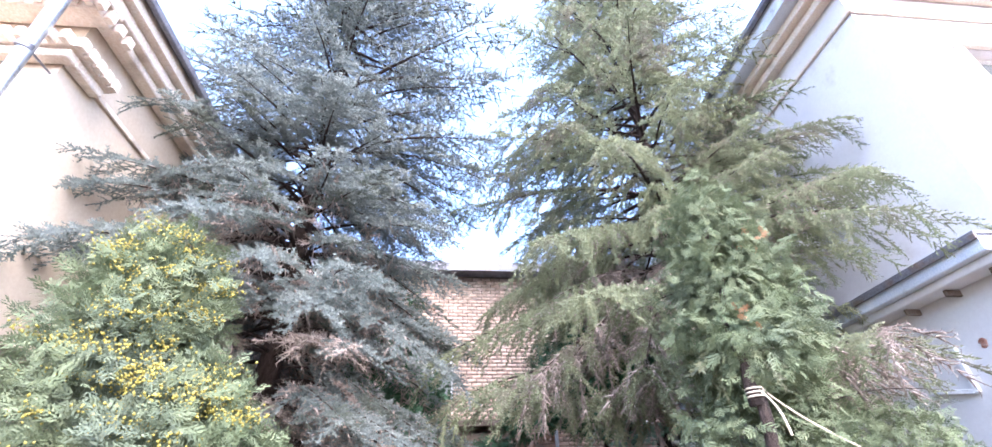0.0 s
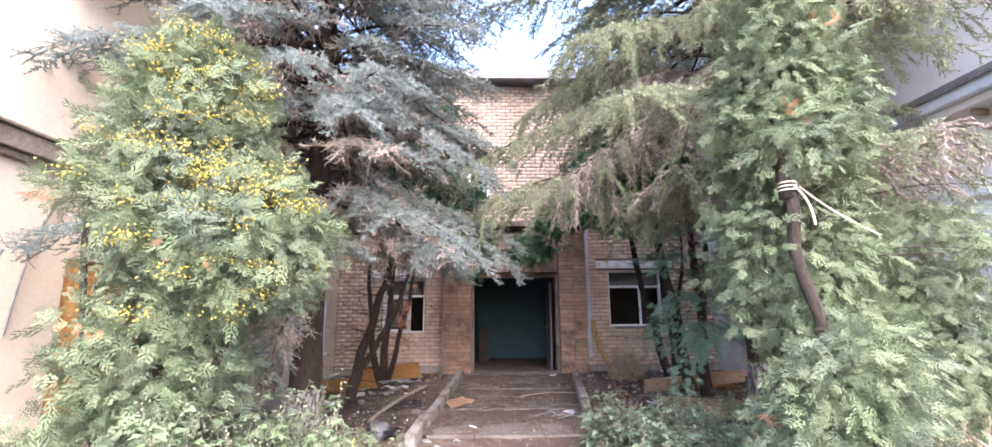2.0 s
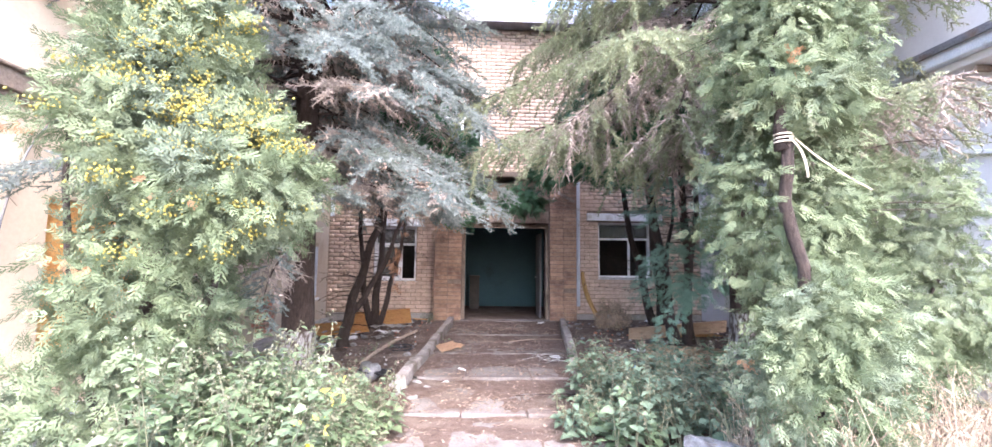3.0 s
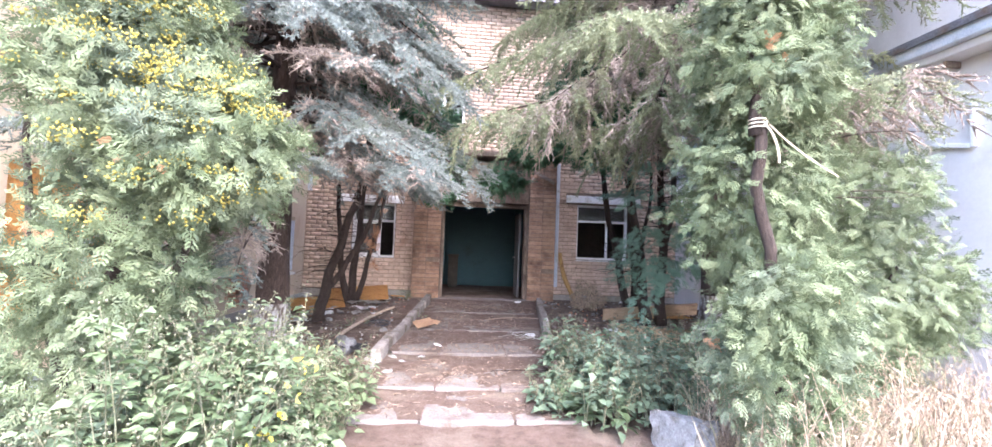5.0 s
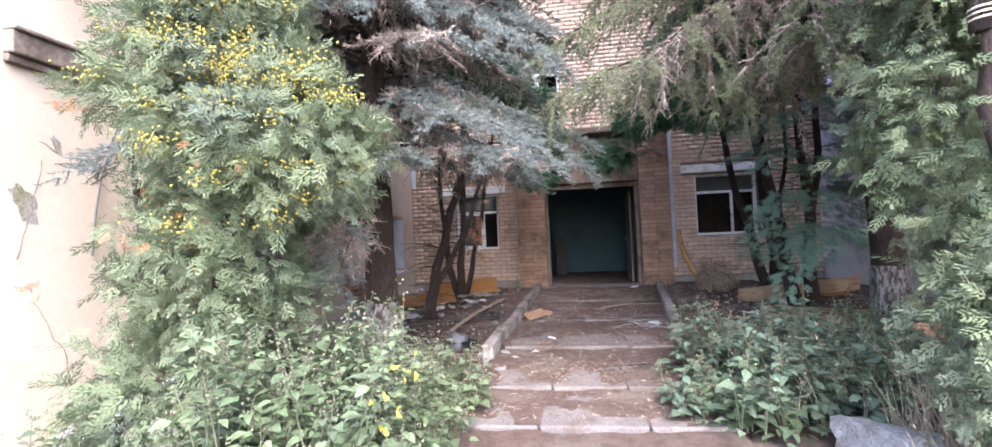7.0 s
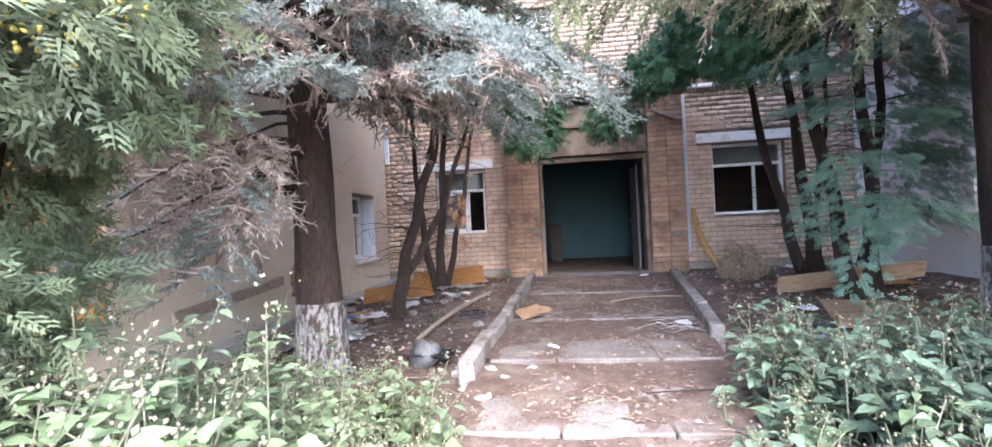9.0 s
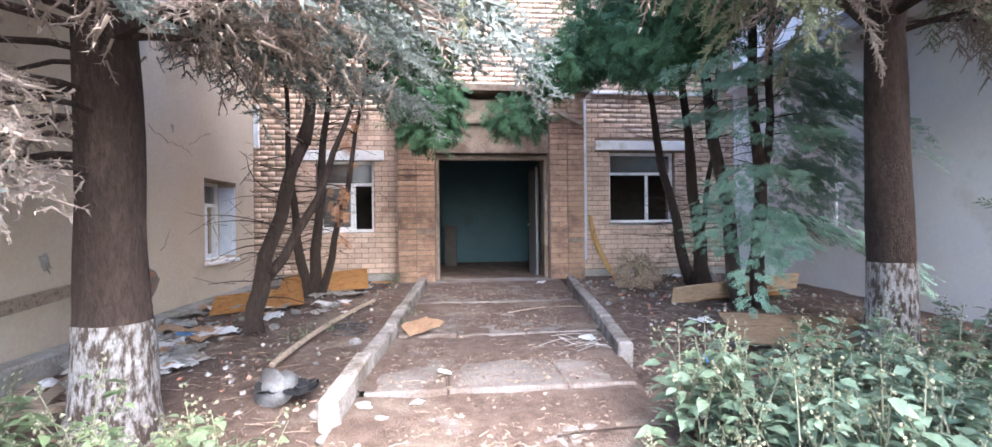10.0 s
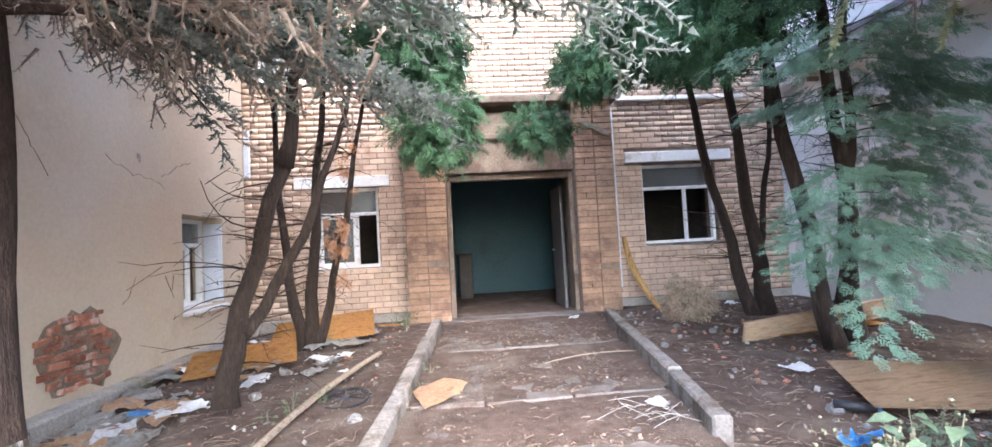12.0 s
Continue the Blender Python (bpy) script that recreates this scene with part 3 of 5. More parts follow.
for y, z, r in ((2.8, 1.6, 0.1), (3.02, 2.05, 0.05), (6.9, 0.75, 0.08), (8.9, 2.35, 0.05)):
    bm = bmesh.new()
    pts = []
    for k in range(22):
        a = k * 2 * math.pi / 22
        q = r * (0.75 + 0.5 * noise.noise(Vector((math.cos(a) * 1.9, math.sin(a) * 1.9, y))) + 0.3 * noise.noise(Vector((math.cos(a) * 7, math.sin(a) * 7, z))))
        pts.append(bm.verts.new((LX + 0.004, y + q * math.cos(a + 0.6), z + 1.6 * q * math.sin(a))))
    bm.faces.new(pts)
    part("chip", bm, "plinth", left, "grey patch of missing plaster")


def crack(y, z, length, slope, seed):
    """A thin jagged crack in the plaster of the west wall."""
    r = random.Random(seed)
    pts = [(LX + 0.001, y, z)]
    for _ in range(int(length / 0.06)):
        pts.append((LX + 0.001, pts[-1][1] + 0.06 * math.cos(slope) + r.uniform(-0.02, 0.02), pts[-1][2] + 0.06 * math.sin(slope) + r.uniform(-0.035, 0.035)))
    bm = bmesh.new()
    tube(bm, pts, [0.002 + 0.003 * r.random() for _ in pts], 4)
    part("crack", bm, "mortar", left, "dark jagged crack in the plaster")


for k, (y, z, ln, sl) in enumerate(((2.75, 1.2, 0.7, 1.4), (2.9, 2.05, 0.6, -0.5), (2.8, 1.0, 0.8, -1.2), (3.0, 1.9, 0.5, 0.1), (8.4, 2.3, 1.0, -0.15), (7.2, 2.6, 0.8, -0.9), (9.3, 2.2, 0.7, 0.3), (8.6, 0.75, 0.5, 0.9))):
    crack(y, z, ln, sl, k)
wire = bmesh.new()
tube(wire, bez((LX + 0.02, 3.75, 2.56), (LX + 0.06, 3.3, 2.3), (LX + 0.03, 3.25, 1.2), 10), [0.009] * 11, 5)
tagged(part("cable", wire, "grey"), "grey cable hanging down the plastered wall", "cable")
pipe = empty("downpipe", (-4.4, 2.3, 6.0), "galvanised downpipe cut off below the eaves", "downpipe")
bm = bmesh.new()
tube(bm, [(0.14, -0.22, 0.26), (0.12, -0.2, 0.12)], [0.13, 0.075], 14)
tube(bm, [(0.12, -0.2, 0.12), (0.05, -0.08, -0.25), (-0.22, 0.2, -1.45), (-0.24, 0.22, -1.6)], [0.06, 0.06, 0.06, 0.064], 14)
part("pipe", bm, "zinc", pipe, smooth=True)
bm = bmesh.new()
tube(bm, [(-0.1, 0.06, -0.9), (-0.11, 0.07, -0.95)], [0.067, 0.067], 14)
tube(bm, [(-0.1, 0.07, -0.92), (-0.1, 0.75, -0.92)], [0.01, 0.01], 6)
part("bracket", bm, "roof", pipe)

right = tagged(part("wall_east", boxes((RX, RX + 0.45, 3.05, FY + 0.5, -0.5, 8.6)), "plasterR"), "pale plastered side wall with holes and stains", "wall", kind="structure")
part("front_wall", wall_with_holes("x", 3.05, 3.5, RX + 0.45, 18, -0.5, 8.6, [(6.5, 7.7, 5.0, 7.1), (6.5, 7.7, 1.0, 3.0)]), "plasterR", right, "pale plastered front wall")
# no room here: a dark solid paints the shade behind both front openings
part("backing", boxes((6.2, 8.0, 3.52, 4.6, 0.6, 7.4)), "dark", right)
part("window_surround", boxes((6.36, 6.48, 3.0, 3.046, 5.0, 7.1), (7.72, 7.84, 3.0, 3.046, 5.0, 7.1), (6.36, 7.84, 2.97, 3.044, 7.1, 7.28), (6.3, 7.9, 2.92, 3.044, 4.86, 4.99), bevel=0.01), "trim", right)
casement("window_7", 6.5, 7.7, 5.0, 7.1, 3.2, "upper window of the pale building with a stucco surround", 0.55, False)
part("roof_edge", boxes((4.42, 4.5, 2.4, FY + 1, 8.86, 8.97), (4.42, 18, 2.36, 2.44, 8.86, 8.97), (4.5, 18, 2.44, FY + 1, 8.92, 8.98), bevel=0.01), "roof", right, "dark metal roof edge")
part("soffit", boxes((4.55, 18, 2.5, FY + 0.4, 8.6, 8.91)), "bluewhite", right, "pale blue painted eaves board")
part("cornice", boxes((4.78, RX - 0.004, 2.73, FY + 0.3, 8.45, 8.598), (4.92, RX - 0.004, 2.87, FY + 0.3, 8.3, 8.45), (RX, 18, 2.73, 3.046, 8.45, 8.598), (RX, 18, 2.87, 3.046, 8.3, 8.45), (RX - 0.05, RX - 0.004, 3.0, FY, 7.8, 7.86), (RX, 18, 3.0, 3.046, 7.8, 7.86), bevel=0.012), "trim", right, "moulded plaster cornice")
funnel = empty("rain_funnel", (4.5, 2.5, 8.8), "galvanised rain funnel under the eaves corner", "funnel")
bm = bmesh.new()
tube(bm, [(0, -0.12, 0.06), (0.02, -0.13, -0.06), (0.06, -0.13, -0.2)], [0.15, 0.15, 0.085], 14)
part("bowl", bm, "zinc", funnel, smooth=True)
bm = bmesh.new()
tube(bm, [(0.06, -0.13, -0.2), (0.2, -0.11, -0.34)], [0.075, 0.07], 14)
part("spout", bm, "zinc", funnel, smooth=True)
ledge = empty("canopy_ledge", (RX, 6, 3.8), "bluish white ledge with a dark metal cover along the wall", "ledge", kind="structure")
part("cover", boxes((-0.42, -0.004, -2.9, 5.3, 0.12, 0.16), (-0.43, -0.4, -2.9, 5.3, 0.06, 0.13), bevel=0.006), "roof", ledge)
part("fascia", boxes((-0.38, -0.004, -2.88, 5.3, -0.06, 0.118), bevel=0.01), "bluewhite", ledge)
part("moulding", boxes((-0.28, -0.004, -2.86, 5.3, -0.16, -0.062), bevel=0.01), "plasterR", ledge)
bm = bmesh.new()
for i in range(14):
    box(bm, -0.2, -0.006, -2.7 + i * 0.55, -2.66 + i * 0.55, -0.24, -0.165, 0.006)
part("hooks", bm, "render", ledge)
brk = empty("wall_bracket", (RX, 4.25, 2.6), "white angle bracket screwed to the plastered wall", "bracket")
part("upright", boxes((-0.06, -0.004, -0.02, 0.03, 0.0, 0.52), bevel=0.005), "white", brk)
part("arm", boxes((-0.06, -0.004, 0.03, 0.5, -0.02, 0.03), bevel=0.005), "white", brk).rotation_euler = (radians(12), 0, 0)
for y, z in ((3.95, 3.05), (3.95, 2.7)):
    bm = bmesh.new()
    tube(bm, [(RX + 0.1, y, z), (RX - 0.004, y, z), (RX - 0.012, y, z)], [0.04, 0.05, 0.03], 10, 0.5)
    part("hole", bm, "oldbrick", right, "round hole broken into the plaster")
win8 = casement("window_8", 8.9, 10.0, 0.95, 2.3, RX - 0.03, "dark wooden window in the pale side wall", 0.35, False, "y", -1)

# ---- path: low steps of concrete slabs between kerbs ----
def left_edge(y):
    return -1.57 + 0.064 * (y - 5.2)


def right_edge(y):
    return 0.5 + 0.13 * (y - 5.2) if y > 5.2 else 0.5


path = empty("path", (0, 0, 0), "stepped concrete slab path strewn with earth and litter", "path", kind="structure")
EDGES = [(1.2, -0.285), (3.6, -0.235), (4.4, -0.19), (5.72, -0.14), (7.22, -0.095), (8.95, -0.05), (10.9, 0)]
for k in range(6):
    y0, z = EDGES[k]
    y1 = EDGES[k + 1][0]
    rows = max(1, round((y1 - y0) / 0.85))
    for r in range(rows):
        ya, yb = y0 + (y1 - y0) * r / rows, y0 + (y1 - y0) * (r + 1) / rows
        xa, xb = left_edge(ya) + 0.06, right_edge(ya) - 0.02
        cut = [xa, xa + (xb - xa) * random.uniform(0.28, 0.4), xa + (xb - xa) * random.uniform(0.62, 0.74), xb]
        for a, b in zip(cut, cut[1:]):
            o = part("slab", box(bmesh.new(), -(b - a) / 2 + 0.006, (b - a) / 2 - 0.006, -(yb - ya) / 2 + (0.004 if r else -0.02), (yb - ya) / 2 - 0.006, -0.12, 0, 0.012), "slab", path)
            o.matrix_basis = pose((a + b) / 2, (ya + yb) / 2, z + random.uniform(-0.006, 0.006), random.uniform(-0.5, 0.5), random.uniform(-0.4, 0.4), random.uniform(-0.4, 0.4))

# earth washed over the back of each step and along the kerbs
bm = bmesh.new()
for k in range(6):
    y0, z = EDGES[k]
    y1 = EDGES[k + 1][0]
    nx, ny = 34, 16
    g = []
    for j in range(ny + 1):
        y = y0 + (y1 - y0 - 0.03) * j / ny
        row = []
        for i in range(nx + 1):
            u = i / nx
            x = left_edge(y) + (right_edge(y) - left_edge(y)) * u
            h = 0.028 * (noise.fractal(Vector((x * 2.2, y * 2.2, 3)), 0.8, 2.0, 4) + 1.1 * (j / ny) - 0.3 + 1.4 * max(0, abs(u - 0.48) * 2 - 0.62))
            row.append(bm.verts.new((x, y, z + min(0.035, max(-0.02, h)))))
        g.append(row)
    for r0, r1 in zip(g, g[1:]):
        for i in range(nx):
            if max(v.co.z for v in (r0[i], r0[i + 1], r1[i + 1], r1[i])) > z - 0.01:
                bm.faces.new((r0[i], r0[i + 1], r1[i + 1], r1[i]))
tagged(part("washed_earth", bm, "soil", path, "brown earth drifted over the steps", True), kind="stuff")
kme = bpy.data.meshes.new("kerb_stone")
bm = box(bmesh.new(), -0.065, 0.065, -0.5, 0.5, -0.2, 0.11, 0.018)
bm.to_mesh(kme)
bm.free()
kme.materials.append(M["kerb"])
kerbs = empty("kerb", (0, 0, 0), "chipped grey concrete kerb stones along the path", "kerb", kind="structure")
for i in range(7):
    y = 4.95 + i * 0.99 - 0.2
    for side in (0, 1):
        if i == 0 or (side and i == 1):
            continue
        x = left_edge(y) - 0.03 if not side else right_edge(y) + 0.07
        zz = -0.2 + 0.034 * (y - 4) + 0.02
        if y > 10.3:
            continue
        part_mesh("kerb_stone", kme, "kerb", kerbs).matrix_basis = pose(x + random.uniform(-0.02, 0.02), y, zz + random.uniform(-0.02, 0.02), 1.9, random.uniform(-5, 5), (-3.7 if not side else -7.4) + random.uniform(-2, 2)) @ Matrix.Diagonal((1, 0.97, 1, 1))

# ---- trees ----


def bough_curve(base, az, length, rise, droop, n):
    s = np.linspace(0, 1, n)
    d = np.array((math.cos(az), math.sin(az)))
    h = np.array(base)[None, :2] + s[:, None] * length * d[None]
    z = base[2] + rise * s * length - droop * s ** 2 * length + 0.12 * length * np.maximum(0, s - 0.75)
    return np.column_stack((h, z)), s


def spruce(name, at, height, radius, low, needle, hang, label, whitewash, dead_side, seed, back, reach, skirt=0.0, cut=False, lean=(0, 0)):
    """A spruce: tapered trunk, whorls of boughs, branchlets with needle-clad shoots; low boughs partly dead."""
    r = np.random.default_rng(seed)
    tree = empty(name, at, label, "tree")
    bm = bmesh.new()
    zs = [-0.15, 0.0, 0.12, 0.35, 0.7, 1.2, 2, 3.2, 5, 7, 9.5, 12, height]
    r0 = 0.18
    rad = [r0 * 1.5, r0 * 1.35, r0 * 1.18, r0 * 1.07, r0, r0 * 0.97] + [max(0.012, r0 * 0.95 * (1 - (z - 1) / (height - 0.7))) for z in zs[6:]]
    zz, rr = [], []
    for a, b, c, d in zip(zs, zs[1:], rad, rad[1:]):
        for k in range(3):
            zz.append(a + (b - a) * k / 3)
            rr.append(c + (d - c) * k / 3)
    zz.append(zs[-1])
    rr.append(rad[-1])
    tube(bm, [(lean[0] * z / height + 0.02 * math.sin(z * 2), lean[1] * z / height, z) for z in zz], rr, 20, 0.16)
    part("trunk", bm, "bark", tree, "rough dark brown bark", True)
    if whitewash:
        bm = bmesh.new()
        n = 9
        tube(bm, [(0.02 * math.sin(z * 2), 0, z) for z in (-0.1 + whitewash * i / n for i in range(n + 1))], [0.008 + np.interp(-0.1 + whitewash * i / n, zz, rr) for i in range(n + 1)], 20, 0.16, False)
        part("whitewash", bm, "barkwhite", tree, "flaking whitewash on the bark", True)
    pos, ax, up, sz = [], [], [], []
    dpos, dax, dup, dsz = [], [], [], []
    limbs = bmesh.new()
    z = low - skirt
    while z < height - 0.15:
        f = max(0.0, (z - low) / (height - low))
        rz = radius * (1 - f) ** 0.45 * (0.85 + 0.15 * min(1, (z - low + 0.6) / 1.2)) + 0.12
        nb = (10 if cut else 9) if f < 0.2 else 8
        a0 = r.uniform(0, 6.28)
        for b in range(nb):
            az = a0 + 6.283 * b / nb + r.uniform(-0.35, 0.35)
            toward = max(0, math.cos(az - (math.pi if cut and f > 0.2 else reach)))
            ln = rz * r.uniform(0.68, 1.12) * (1 + (0.35 if 0.3 < f < 0.7 else 0.22 if cut else 0.08) * toward)
            zb = z + r.uniform(-0.16, 0.16)
            front = max(0, math.cos(az - dead_side))
            if math.sin(az) > (-0.25 if cut and math.cos(az) < 0.2 else 0.2) and zb < low + back:
                if cut or math.cos(az) < -0.2 or zb < low - 0.1:
                    continue
                ln *= 0.5
            if zb < low - 0.15 and front < 0.1:
                continue
            if not cut and math.cos(az) > 0.2 and f < 0.25:
                ln *= 0.84
            if cut and math.cos(az) > 0.4 and f < 0.18:
                ln *= 0.6
            ln *= 0.72 if zb < low - 0.15 else 1.0
            dead = zb < low - 0.15 or f < 0.2 and r.uniform() < 0.4 * (1 - f / 0.2) + 0.1
            rise = r.uniform(0.2, 0.36) if f > 0.25 else r.uniform(0.05, 0.2)
            droop = r.uniform(0.3, 0.55)
            if dead:
                droop += 0.1 + 0.2 * front
            floor = 0.95 if dead and front > 0.1 and skirt else (2.65 if cut else 1.95)
            droop = min(droop, max(0.06, rise + 0.03 + (zb - 0.12 - floor) / ln))
            base = (lean[0] * zb / height, lean[1] * zb / height, zb)
            n = max(5, int(ln / (0.125 if f < 0.35 else 0.19)))
            c, s = bough_curve(base, az, ln, rise, droop, n + 1)
            bend = r.normal(0, 0.12) * ln
            c[:, 0] += -math.sin(az) * bend * s ** 2
            c[:, 1] += math.cos(az) * bend * s ** 2
            tube(limbs, [Vector(p) for p in c[::2]], [max(0.004, 0.028 * (ln / 2.2) * (1 - t) + 0.003) for t in s[::2]], 5, 0, False)
            d2 = np.array((math.cos(az), math.sin(az), 0.0))
            side = np.array((-d2[1], d2[0], 0.0))
            for i in range(1, n + 1):
                if s[i] < (0.3 if f < 0.5 else 0.15):
                    continue
                tang = c[i] - c[i - 1]
                tang /= np.linalg.norm(tang)
                for sg in (-1, 1):
                    bl = (ln * 0.2 * (1.15 - s[i] * 0.7) + 0.14) * r.uniform(0.6, 1.35)
                    bd = tang * r.uniform(0.35, 0.9) + side * sg * r.uniform(0.25, 0.85)
                    bd /= np.linalg.norm(bd)
                    fall = hang * r.uniform(0.5, 1.5)
                    is_old = dead and (s[i] < 0.7 or r.uniform() < 0.45) or f < 0.2 and s[i] < 0.5 and r.uniform() < 0.45
                    m = max(2, int(bl * (1 + 0.6 * fall) / (0.075 if f < 0.35 else 0.15)))
                    for j in range(m):
                        q = (j + 0.5) / m
                        # a branchlet reaches out, then hangs
                        p = c[i] + bd * bl * q * (1 - 0.35 * min(1, fall) * q) + np.array((0, 0, -fall * bl * q ** 1.5))
                        way = bd * (1 - 0.6 * min(1, fall) * q) + np.array((0, 0, -1.4 * fall * q ** 0.5))
                        way /= np.linalg.norm(way)
                        across = np.cross(way, (0.1, 0.2, 1))
                        for k in (-1, 1):
                            a = way * 0.8 + across * k * r.uniform(0.25, 0.75) + r.normal(0, 0.16, 3) + np.array((0, 0, 0.3 - 0.4 * hang))
                            if is_old:
                                dpos.append(p), dax.append(a), dup.append((0.1, 0.1, 1)), dsz.append(r.uniform(0.1, 0.2))
                            else:
                                pos.append(p), ax.append(a), up.append((0.1, 0.1, 1))
                                sz.append(r.uniform(0.1, 0.165) * (1 if f < 0.35 else 1.6))
                    # withered twigs hang below the older wood of the low boughs
                    if f < 0.22 and s[i] < 0.85 and r.uniform() < 0.75:
                        hl = r.uniform(0.12, 0.4)
                        for j in range(int(hl / 0.07)):
                            p = c[i] + side * sg * 0.1 + np.array((0, 0, -0.07 * j)) + r.normal(0, 0.03, 3)
                            dpos.append(p), dax.append(r.normal(0, 0.4, 3) + (0, 0, -0.8)), dup.append((0.3, 0.9, 0.1)), dsz.append(r.uniform(0.1, 0.18))
        z += 0.24 if f < 0.3 else 0.43
    for i in range(30):
        zt = height - 1.0 + i * 0.04
        pos.append((lean[0], lean[1], zt)), ax.append((*r.normal(0, 0.5, 2), 0.6)), up.append((0.1, 0.3, 1)), sz.append(0.25)
    tagged(part("limb_wood", limbs, "bark", tree), kind="stuff")
    part_mesh("crown", spread("crown", SHOOT, pos, ax, up, sz), needle, tree)
    tagged(part_mesh("dead_foliage", spread("dead_foliage", DEADSHOOT, dpos, dax, dup, dsz), "dead", tree, "withered grey brown twigs"), kind="stuff")
    return len(pos), len(dpos)


print("shoots", spruce("blue_spruce", (-2.88, 5.35, -0.12), 16.5, 2.5, 2.4, "blue", 0.32, "tall blue spruce with whitewashed trunk and partly dead lower boughs", 0.72, -2.5, 3, 1.3, 0.0, 0.95))
print("shoots", spruce("green_spruce", (3.05, 6.1, -0.12), 15.6, 3.0, 2.9, "green", 0.6, "tall grey green spruce with long hanging branchlets", 0.9, -2.0, 5, 2.4, -2.6, 0.0, True))


def thuja_fronds(r, centre, radii, n, size, hollow=0.55, droop=0.35, lump=0.28):
    """Places, directions and sizes of sprays that fill a lumpy crown, thinned towards its inside."""
    c, ra = np.array(centre), np.array(radii)
    d = r.normal(0, 1, (n, 3))
    d /= np.linalg.norm(d, axis=1, keepdims=True)
    lum = np.array([1 + lump * noise.fractal(Vector(q * 2.3) + Vector(centre), 0.9, 2.0, 3) for q in d])
    k = r.uniform(hollow ** 2, 1, n) ** 0.5 * lum
    p = c + d * ra * k[:, None]
    # sprays lie like loose shingles: their faces look outwards, their tips point down or aside
    ax = d * 0.5 + r.normal(0, 0.55, (n, 3)) + (0, 0, 0.2 - droop)
    upv = d * 1.1 + r.normal(0, 0.45, (n, 3)) + (0, 0, 0.35)
    return p, ax, upv, r.uniform(0.65, 1.25, n) * size


def crown_mesh(name, blobs, size, seed, **kw):
    r = np.random.default_rng(seed)
    got = [thuja_fronds(r, c, ra, n, size, **kw) for c, ra, n in blobs]
    p, a, u, s = (np.concatenate([g[i] for g in got]) for i in range(4))
    return spread(name, FROND, p, a, u, s), p


def bough_sprays(name, seed, count, stem, heights, lengths, sector, size):
    """Separate drooping boughs round a stem, each a loose tier of flat sprays with gaps between."""
    r = np.random.default_rng(seed)
    p, a, u, s = [], [], [], []
    for _ in range(count):
        z, az, ln = r.uniform(*heights), r.uniform(*sector), r.uniform(*lengths)
        d = np.array((math.cos(az), math.sin(az), 0.0))
        side = np.array((-d[1], d[0], 0.0))
        rise, droop = r.uniform(0.1, 0.4), r.uniform(0.3, 0.7)
        for q in np.linspace(0.35, 1, int(ln * 30)):
            c = np.array((*stem, z)) + d * ln * q + np.array((0, 0, ln * (rise * q - droop * q * q)))
            if c[2] < 0.25:
                continue
            for sg in (-1, 1):
                w = r.uniform(0, 0.26) * (1.25 - 0.7 * q)
                p.append(c + side * sg * w + r.normal(0, 0.03, 3) - (0, 0, 0.25 * w))
                a.append(d * 0.7 + side * sg * r.uniform(0.2, 0.9) + (0, 0, -r.uniform(0.15, 0.8)))
                u.append(np.array((0, 0, 1.0)) + d * 1.1 + r.normal(0, 0.3, 3))
                s.append(size * r.uniform(0.6, 1.2))
    return spread(name, FROND, p, a, u, s)


def cones_on(tree, p, centre, seed, n, face):
    r = np.random.default_rng(seed)
    out = p[((p - centre) @ np.array(face)) > 0.35]
    out = out[out[:, 2] > 1.3]
    pick = out[r.integers(0, len(out), n)]
    q = np.repeat(pick, 40, axis=0) + r.normal(0, (0.065, 0.055, 0.024), (n * 40, 3)) + np.array(face) * 0.09
    a = r.normal(0, 1, (n * 40, 3)) + (0, 0, 0.6)
    tagged(part_mesh("cone_cluster", spread("cone_cluster", BEAD, q, a, r.normal(0, 1, (n * 40, 3)), r.uniform(0.016, 0.028, n * 40)), "cone", tree, "clusters of yellow green cones"), kind="stuff")


def stems(tree, lines, material="thubark", twigs=0, seed=1, label=""):
    r = random.Random(seed)
    for pts, r0, r1 in lines:
        c = bez(*pts, 10)
        c = [p + Vector((0.025 * math.sin(i * 1.7 + r0 * 90), 0.025 * math.cos(i * 1.3 + r0 * 50), 0)) for i, p in enumerate(c)]
        c[0] = Vector(pts[0])
        bm = bmesh.new()
        tube(bm, c, [r0 * (1.25 if i == 0 else 1) + (r1 - r0) * i / 10 for i in range(11)], 10, 0.2)
        part("stem", bm, material, tree, label, True)
    if twigs:
        bm = bmesh.new()
        for _ in range(twigs):
            pts, r0, r1 = r.choice(lines)
            t = r.uniform(0.25, 1.0)
            p = bez(*pts, 20)[int(t * 20)]
            a, ln = r.uniform(0, 6.28), r.uniform(0.3, 1.0)
            mid = p + Vector((math.cos(a), math.sin(a), r.uniform(-0.1, 0.4))) * ln * 0.5
            end = p + Vector((math.cos(a + r.uniform(-0.5, 0.5)), math.sin(a + r.uniform(-0.5, 0.5)), r.uniform(-0.35, 0.35))) * ln
            tube(bm, bez(p, mid, end, 5), [0.009, 0.007, 0.006, 0.004, 0.003, 0.002], 4, 0, False)
            for _ in range(3):
                q = p.lerp(end, r.uniform(0.4, 1))
                tube(bm, [q, q + Vector((r.uniform(-0.2, 0.2), r.uniform(-0.2, 0.2), r.uniform(-0.18, 0.12)))], [0.003, 0.0015], 3, 0, False)
        tagged(part("brushwood", bm, "bark", tree, "bare thin dry twigs"), kind="stuff")


